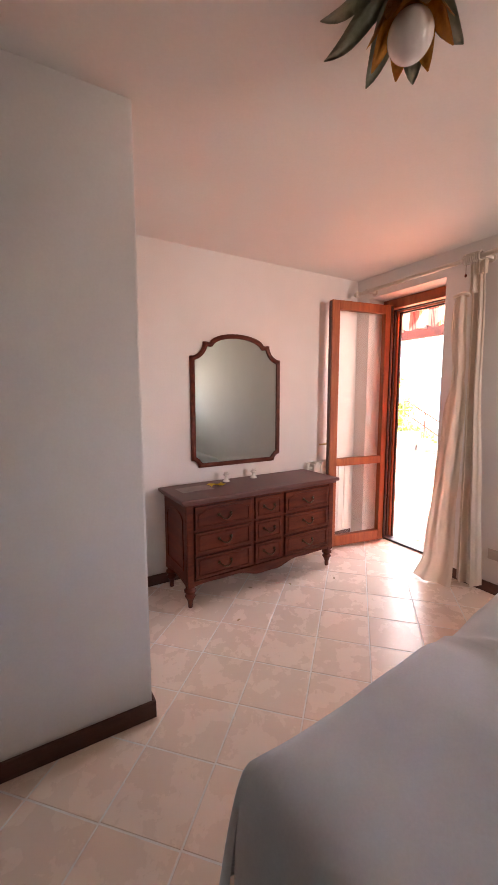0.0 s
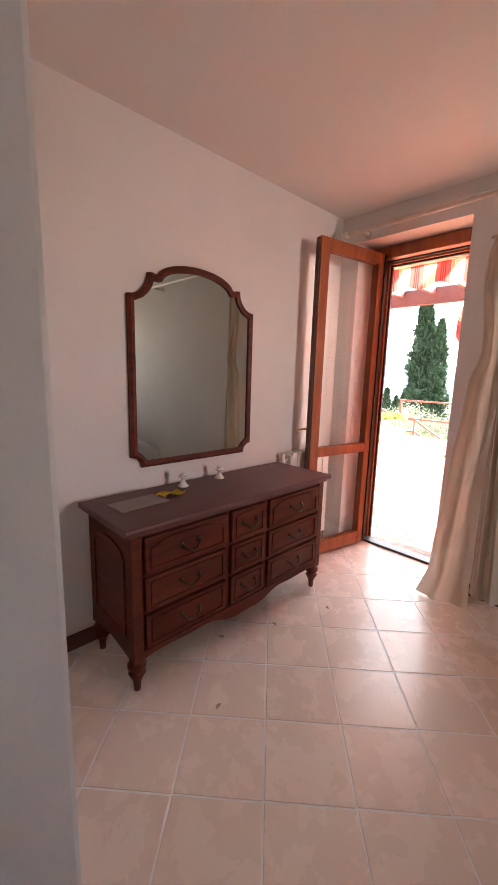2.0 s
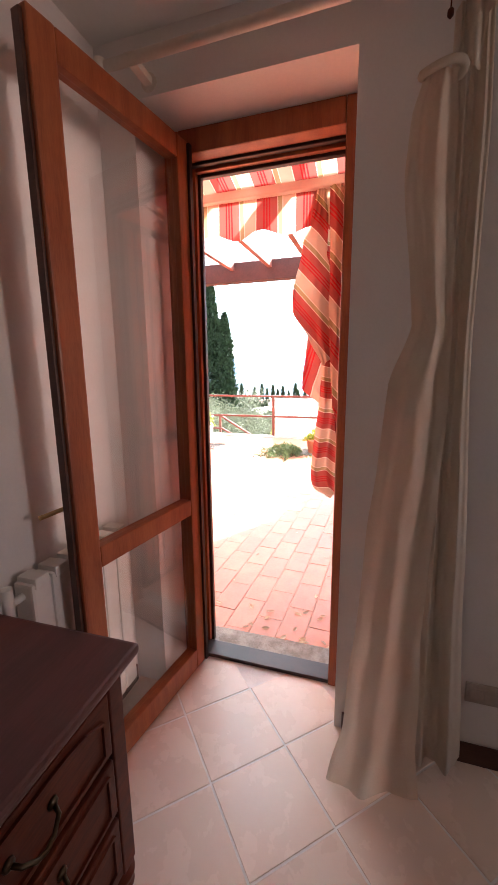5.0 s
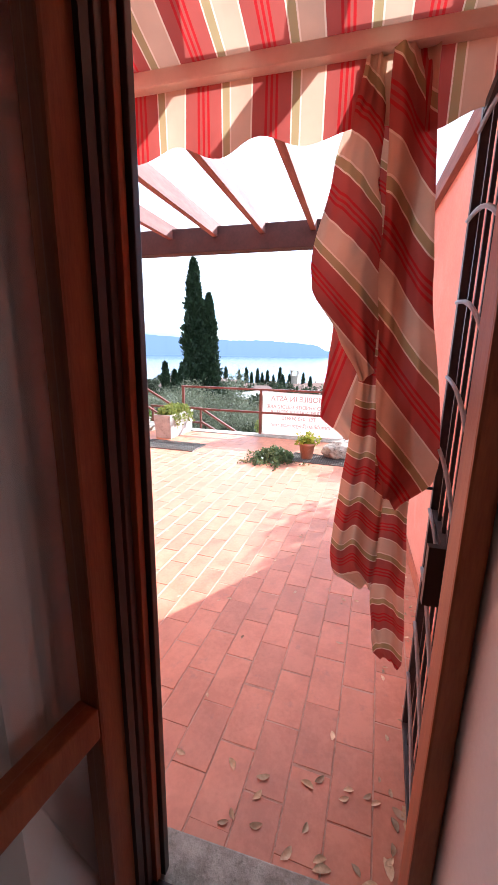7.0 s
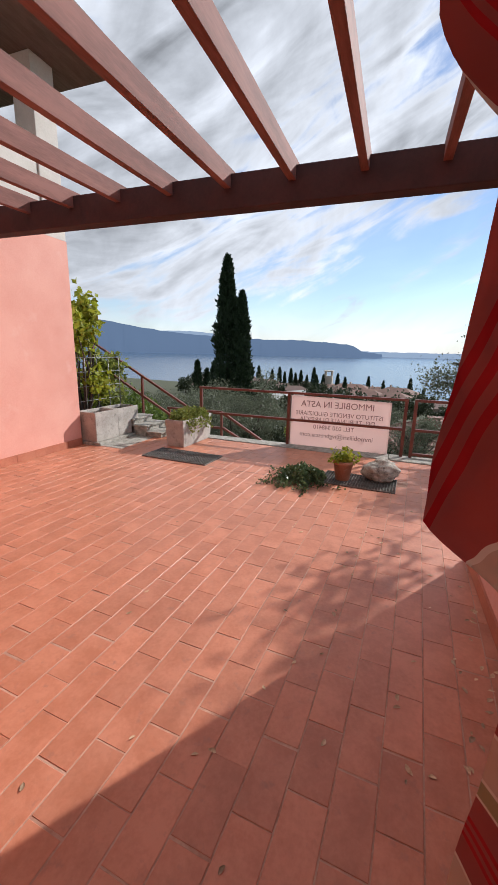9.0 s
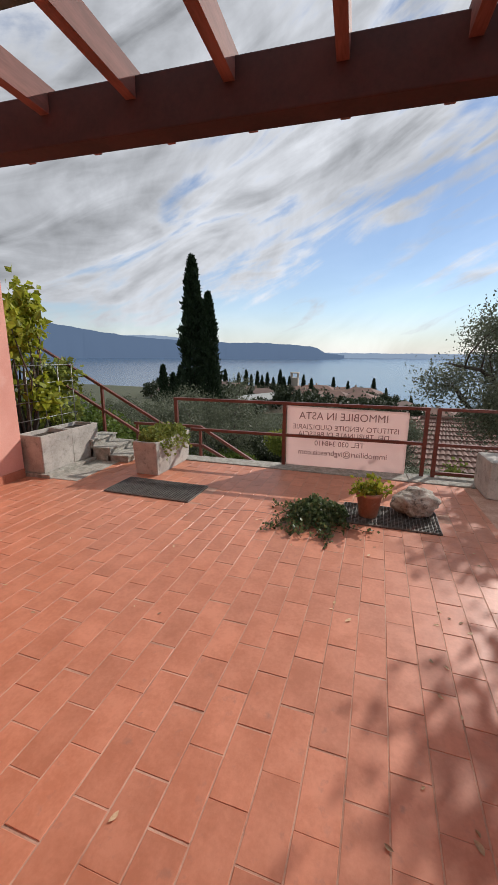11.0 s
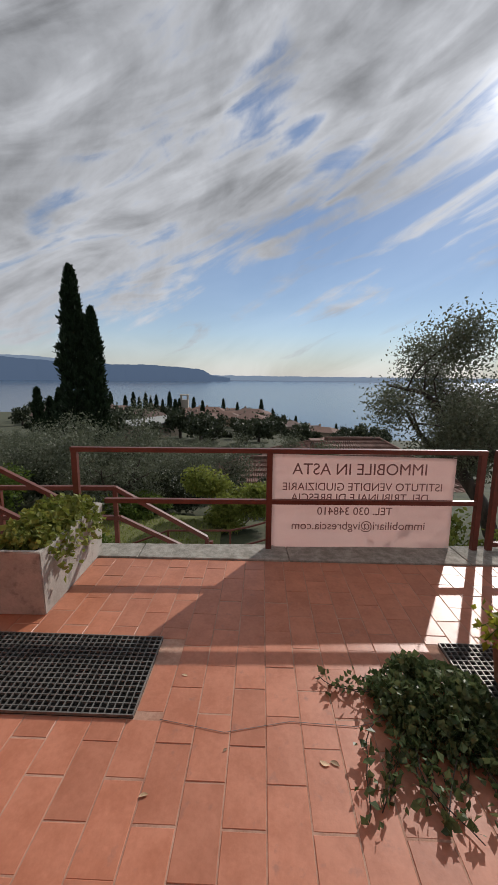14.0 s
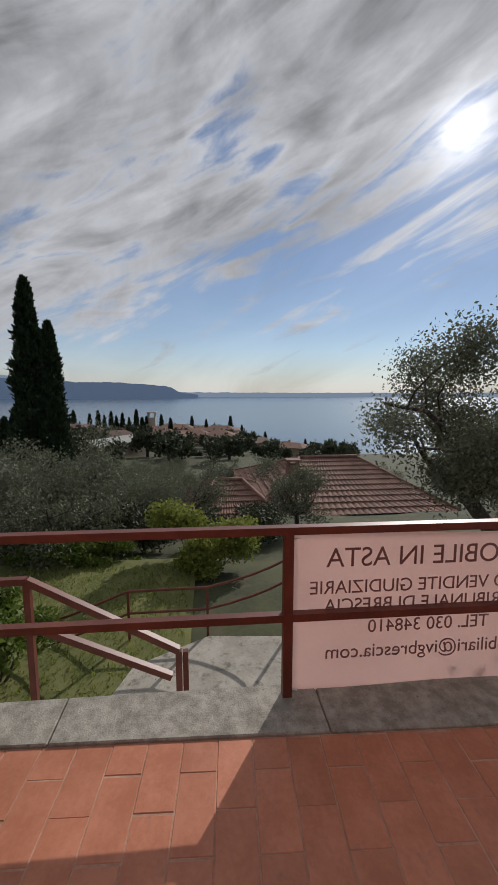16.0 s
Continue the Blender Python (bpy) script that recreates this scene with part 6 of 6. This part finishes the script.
rng = np.random.default_rng(60)
spots = []
for i in range(400):
    az, dist = math.radians(rng.uniform(-15, 26)), rng.uniform(112, 235)
    if az < math.radians(-4) and dist < 130:
        continue
    x, y = 9.95 + dist * math.cos(az), 5.87 + dist * math.sin(az)
    if any((x - a) ** 2 + (y - b) ** 2 < (12 if dist < 150 else 10.5) ** 2 for a, b in spots):
        continue
    spots.append((x, y))
    if len(spots) >= 74:
        break
for i, (x, y) in enumerate(spots):
    village_house(x, y, float(rng.uniform(8, 13)), float(rng.uniform(7, 10)), float(rng.choice([2.4, 3.2, 4.4])), float(rng.uniform(-35, 35)), i)
# one sheet roof in two tones, sunlight and shade put into the colour
M["roof_lit"] = mk("sheet_roof_lit_tone", (0.55, 0.53, 0.48), (0.66, 0.64, 0.60), 0.5, 0.8, 10, 0.1)
M["roof_shaded"] = mk("sheet_roof_shaded_tone", (0.26, 0.27, 0.25), (0.34, 0.35, 0.33), 0.6, 0.8, 10, 0.1)
gh = thing("long_shed", "long low shed with pale sheet roof among the olives", "shed", (88.0, 24.5, ground_z(88, 24.5) + 0.3), rz=62)
bm = B(); box(bm, -2.5, -7, -1, 2.5, 7, 2.6); part("wall", bm, M["v_wall"][0], gh)
bm = B(); extrude_poly(bm, [(-2.9, 2.5), (-2.9, 2.65), (0, 3.75), (0, 3.6)], "y", -7.3, 7.3); part("roof", bm, M["roof_shaded"], gh, "sheet roof slope coloured grey as if shaded")
bm = B(); extrude_poly(bm, [(2.9, 2.5), (2.9, 2.65), (0, 3.76), (0, 3.61)], "y", -7.3, 7.3); part("roof", bm, M["roof_lit"], gh, "sheet roof slope coloured pale as if sunlit")
tower = thing("bell_tower", "distant square stone bell tower above the village", "tower", (9.95 + 228 * math.cos(0.142), 5.87 + 228 * math.sin(0.142), ground_z(235, 38)))
bm = B(); box(bm, -2.2, -2.2, -2, 2.2, 2.2, 9.5)
for a in (-2.2, 1.5):
    for b in (-2.2, 1.5):
        box(bm, a, b, 9.5, a + 0.7, b + 0.7, 12.0)
part("shaft", bm, M["v_wall"][3], tower)
bm = B(); box(bm, -2.5, -2.5, 12.0, 2.5, 2.5, 12.6); part("cornice", bm, M["v_wall"][3], tower)

# distant trees: cypresses on the skyline and rounded crowns between the houses
rng = np.random.default_rng(71)
for az, dist, s in ((9.5, 92, 0.95), (26.5, 60, 0.9), (25.3, 62, 1.05), (16.5, 215, 1.3), (15.4, 220, 1.5), (14.6, 212, 1.2), (13.7, 218, 1.45), (13.0, 222, 1.2), (12.2, 225, 1.4), (11.3, 219, 1.1), (10.3, 222, 1.6), (8.9, 225, 1.2),
                    (2.4, 200, 1.2), (0.3, 190, 1.0), (-3.3, 185, 1.35), (-8.5, 170, 1.0), (-10.0, 200, 0.9), (-14.5, 150, 0.9), (5.5, 140, 1.0), (18.5, 190, 1.4), (20.5, 160, 1.1), (-5.0, 205, 1.1), (6.8, 215, 1.3), (19.6, 205, 1.5)):
    x, y = 9.95 + dist * math.cos(radians(az)), 5.87 + dist * math.sin(radians(az))
    c = copy_thing(far_cyp, pose(x, y, ground_z(x, y) - 0.3, 0, 0, float(rng.uniform(0, 360))))
    c.scale = (s, s, s)


def far_tree(at, r, seed):
    rng = np.random.default_rng(seed)
    t = thing("distant_tree", "distant round-crowned dark green tree", "tree", at, group="trees of the village")
    bm = B(); tube(bm, [(0, 0, -0.5), (0, 0, r * 0.9)], [r * 0.12, r * 0.07], 6); part("trunk", bm, M["bark"], t)
    cs = [(r * 0.6 * math.cos(a) * k, r * 0.6 * math.sin(a) * k, r * (0.9 + 0.5 * rng.uniform())) for a, k in [(rng.uniform(0, 6.28), rng.uniform(0.2, 1)) for _ in range(9)]]
    pts = cloud_points(rng, cs, [(r * 0.42, r * 0.42, r * 0.36)] * 9, 1300, 0.3)
    plant_parts(t, pts, r * 0.16, 0.4, seed + 1, M["far_leaf"])
    return t


ft = far_tree((70, 12, ground_z(70, 12)), 3.0, 81)
for i in range(210):
    az, dist = math.radians(rng.uniform(-22, 30)), rng.uniform(62, 245) if i > 30 else rng.uniform(225, 260)
    x, y = 9.95 + dist * math.cos(az), 5.87 + dist * math.sin(az)
    c = copy_thing(ft, pose(x, y, ground_z(x, y) - 1.5, 0, 0, float(rng.uniform(0, 360))))
    s = float(rng.uniform(0.6, 1.35))
    c.scale = (s, s, s * float(rng.uniform(0.8, 1.3)))

# ------------------------------------------------------------------ dry leaves on the floor
M["dry_leaf"] = mk("dry_leaf", (0.33, 0.21, 0.11), (0.58, 0.43, 0.28), 0.8, 10, 60, 0.1, rand=0.45)


def dry_leaf(seed, ln):
    rng = np.random.default_rng(seed)
    bm = B()
    c = rng.uniform(0.4, 1.0)
    def f(u, v):
        s = u
        w = 0.30 * ln * math.sin(math.pi * min(0.98, s * 0.95 + 0.02)) ** 0.8
        k = (v - 0.5) * 2
        return (ln * (s - 0.5), w * k * 0.8 + 0.1 * ln * math.sin(s * 3), 0.002 + 0.32 * w * k * k * c + 0.10 * ln * c * (s - 0.5) ** 2 * 2)
    uv_grid(bm, f, 6, 4)
    return mesh_of("dry_leaf", bm, M["dry_leaf"])


leaf_meshes = [dry_leaf(i, 0.045 + 0.008 * (i % 4)) for i in range(5)]
rng = np.random.default_rng(90)
places = [(float(rng.uniform(5.2, 8.2)), 3.16 + abs(float(rng.normal(0, 0.06)))) for _ in range(46)]
places += [(float(rng.uniform(5.3, 8.8)), float(rng.uniform(3.3, 4.6))) for _ in range(34)]
places += [(float(rng.uniform(6.0, 10.6)), float(rng.uniform(3.4, 7.8))) for _ in range(58)]
places += [(float(rng.uniform(5.09, 5.4)), float(rng.uniform(3.35, 4.05))) for _ in range(22)]
places += [(float(rng.uniform(5.2, 7.4)), float(rng.uniform(3.16, 3.42))) for _ in range(50)]
for i, (x, y) in enumerate(places):
    zf = TZ + 0.001
    ob = new("dry_leaf", leaf_meshes[i % 5])
    ob.matrix_world = pose(x, y, zf, float(rng.uniform(-8, 8)), 0, float(rng.uniform(0, 360)))
    k = 0.9 if x < 5.4 else float(rng.uniform(0.45, 0.75))
    ob.scale = (k, k, k)
    tagged(ob, "small curled dry brown leaf on the floor", "leaf", "dry leaves on the terrace")
for x, y in ((3.73, 3.72), (3.05, 3.95), (2.75, 3.6), (3.35, 3.83)):
    ob = new("dry_leaf", leaf_meshes[1])
    ob.matrix_world = pose(x, y, 0.001, 0, 0, x * 400)
    ob.scale = (0.7, 0.7, 0.7)
    tagged(ob, "small dry leaf on the bedroom tiles", "leaf", "dry leaves in the room")

# hairline cable across the tiles
bm = B(); tube(bm, [(10.0, 6.1, TZ + 0.004), (9.93, 5.8, TZ + 0.004), (9.98, 5.5, TZ + 0.004), (9.95, 5.2, TZ + 0.004), (10.02, 4.9, TZ + 0.004), (10.0, 4.7, TZ + 0.004)], 0.0013, 6)
tagged(part("thin_cable", bm, M["grey_iron"]), "thin grey cable lying across the terrace tiles", "cable")

# ------------------------------------------------------------------ floor tiles
def tile_mesh(name, w, d, h, mat_, bev=0.004):
    bm = B()
    vs0 = [bm.verts.new((sx_ * w / 2, sy_ * d / 2, 0)) for sx_, sy_ in ((-1, -1), (1, -1), (1, 1), (-1, 1))]
    vs1 = [bm.verts.new((sx_ * w / 2, sy_ * d / 2, h - bev)) for sx_, sy_ in ((-1, -1), (1, -1), (1, 1), (-1, 1))]
    vs2 = [bm.verts.new((sx_ * (w / 2 - bev), sy_ * (d / 2 - bev), h)) for sx_, sy_ in ((-1, -1), (1, -1), (1, 1), (-1, 1))]
    for a, b in ((vs0, vs1), (vs1, vs2)):
        for i in range(4):
            bm.faces.new((a[i], a[(i + 1) % 4], b[(i + 1) % 4], b[i]))
    bm.faces.new(vs2)
    return mesh_of(name, bm, mat_)


U = Vector((0.2320, 0.2205))
V = Vector((0.2225, -0.2300))
side = U.length
rt = tile_mesh("tile", side - 0.0075, side - 0.0075, 0.0105, M["room_tile"], 0.0015)
ang = math.degrees(math.atan2(U.y, U.x))
for i in range(-16, 16):
    for j in range(-16, 16):
        c = Vector((2.849, 2.968)) + U * (i + 0.5) + V * (j + 0.5)
        if not (XW - 0.1 < c.x < 4.86 and YS - 0.1 < c.y < YM + 0.15):
            continue
        if c.x < 1.85 and c.y > 3.3:
            continue
        if c.x > 4.70 and not (DY0 - 0.1 < c.y < DY1 + 0.1):
            continue
        ob = new("tile", rt)
        ob.matrix_world = pose(c.x, c.y, -0.0102, 0, 0, ang)
        ob.parent = room_floor

PW, PL = 0.160, 0.3085
tt = [tile_mesh("tile", PL - 0.0055, PW - 0.0055, 0.0085, M["terracotta"], 0.002)]
rng = np.random.default_rng(33)
far_v, far_f = [], []
near_tiles = 0
E1 = Vector((math.cos(radians(TURN)), -math.sin(radians(TURN))))
E2 = Vector((math.sin(radians(TURN)), math.cos(radians(TURN))))
T0 = Vector((8.0, 4.605))
EDGES = (((XO + 0.022, 0), (1, 0)), ((0, YR + 0.017), (0, 1)), ((0, YL - 0.016), (0, -1)), ((inner(5.47) - 0.002, 5.47), (-1, 0.052)))
local = lambda p: ((Vector(p) - T0).dot(E1), (Vector(p) - T0).dot(E2))
pits = [(*local((gx0, gy0)), gw, gd) for gx0, gy0, gw, gd in GR]


def clip(poly, at, n):
    """The part of a convex outline on the side of a line that n points to."""
    out = []
    at, n = Vector(at), Vector(n)
    for p, q in zip(poly, poly[1:] + poly[:1]):
        dp, dq = (p - at).dot(n), (q - at).dot(n)
        if dp >= 0:
            out.append(p)
        if (dp < 0) != (dq < 0):
            out.append(p.lerp(q, dp / (dp - dq)))
    return out


for row in range(-14, 32):
    for col in range(-13, 16):
        a0, b0 = (0.100 if row % 2 == 0 else 0.254) + PL * col + float(rng.uniform(-0.004, 0.004)), PW * row
        a1, b1 = a0 + PL, b0 + PW
        covered = False
        for ga, gb, gw, gd in pits:
            if b1 <= gb or b0 >= gb + gd or a1 <= ga or a0 >= ga + gw:
                continue
            if a0 < ga - 0.02:
                a1 = ga - 0.002
            elif a1 > ga + gw + 0.02:
                a0 = ga + gw + 0.002
            elif b0 < gb - 0.01:
                b1 = gb - 0.002
            elif b1 > gb + gd + 0.01:
                b0 = gb + gd + 0.002
            else:
                covered = True
        g = 0.00275
        corners = [T0 + E1 * a + E2 * b for a, b in ((a0 + g, b0 + g), (a1 - g, b0 + g), (a1 - g, b1 - g), (a0 + g, b1 - g))]
        poly = corners
        for at, n in EDGES:
            poly = clip(poly, at, n) if len(poly) > 2 else poly
        if covered or len(poly) < 3:
            continue
        mid = sum(poly, Vector((0, 0))) / len(poly)
        if max((p - mid).length for p in poly) < 0.03:
            continue
        dz = float(rng.uniform(-0.0012, 0.0012))
        tw = float(rng.uniform(-0.25, 0.25))
        whole = poly == corners and a1 - a0 > PL - 0.001 and b1 - b0 > PW - 0.001
        if whole and near_tiles < 300 and (5.4 < mid.x < 7.9 and 3.3 < mid.y < 5.6 or 9.0 < mid.x < 11.4 and 4.4 < mid.y < 6.2):
            near_tiles += 1
            ob = new("tile", tt[0])
            ob.matrix_world = pose(mid.x, mid.y, TZ - 0.0085 + dz, float(rng.uniform(-0.2, 0.2)), float(rng.uniform(-0.15, 0.15)), tw - TURN)
            ob.parent = terrace
            continue
        base, m = len(far_v), len(poly)
        for shrink, zz in ((0.0, TZ - 0.0085 + dz), (0.0, TZ - 0.002 + dz), (0.002, TZ + dz)):
            far_v += [(*(p + (mid - p).normalized() * shrink * 1.4), zz) for p in poly]
        for k in (0, m):
            far_f += [(base + k + i, base + k + (i + 1) % m, base + k + m + (i + 1) % m, base + k + m + i) for i in range(m)]
        far_f.append(tuple(base + 2 * m + i for i in range(m)))
me = bpy.data.meshes.new("tiles")
me.from_pydata(far_v, [], far_f)
me.materials.append(M["terracotta_far"])
ob = new("tiles", me)
ob.parent = terrace
tagged(ob, "terracotta floor tiles further off", kind="stuff")
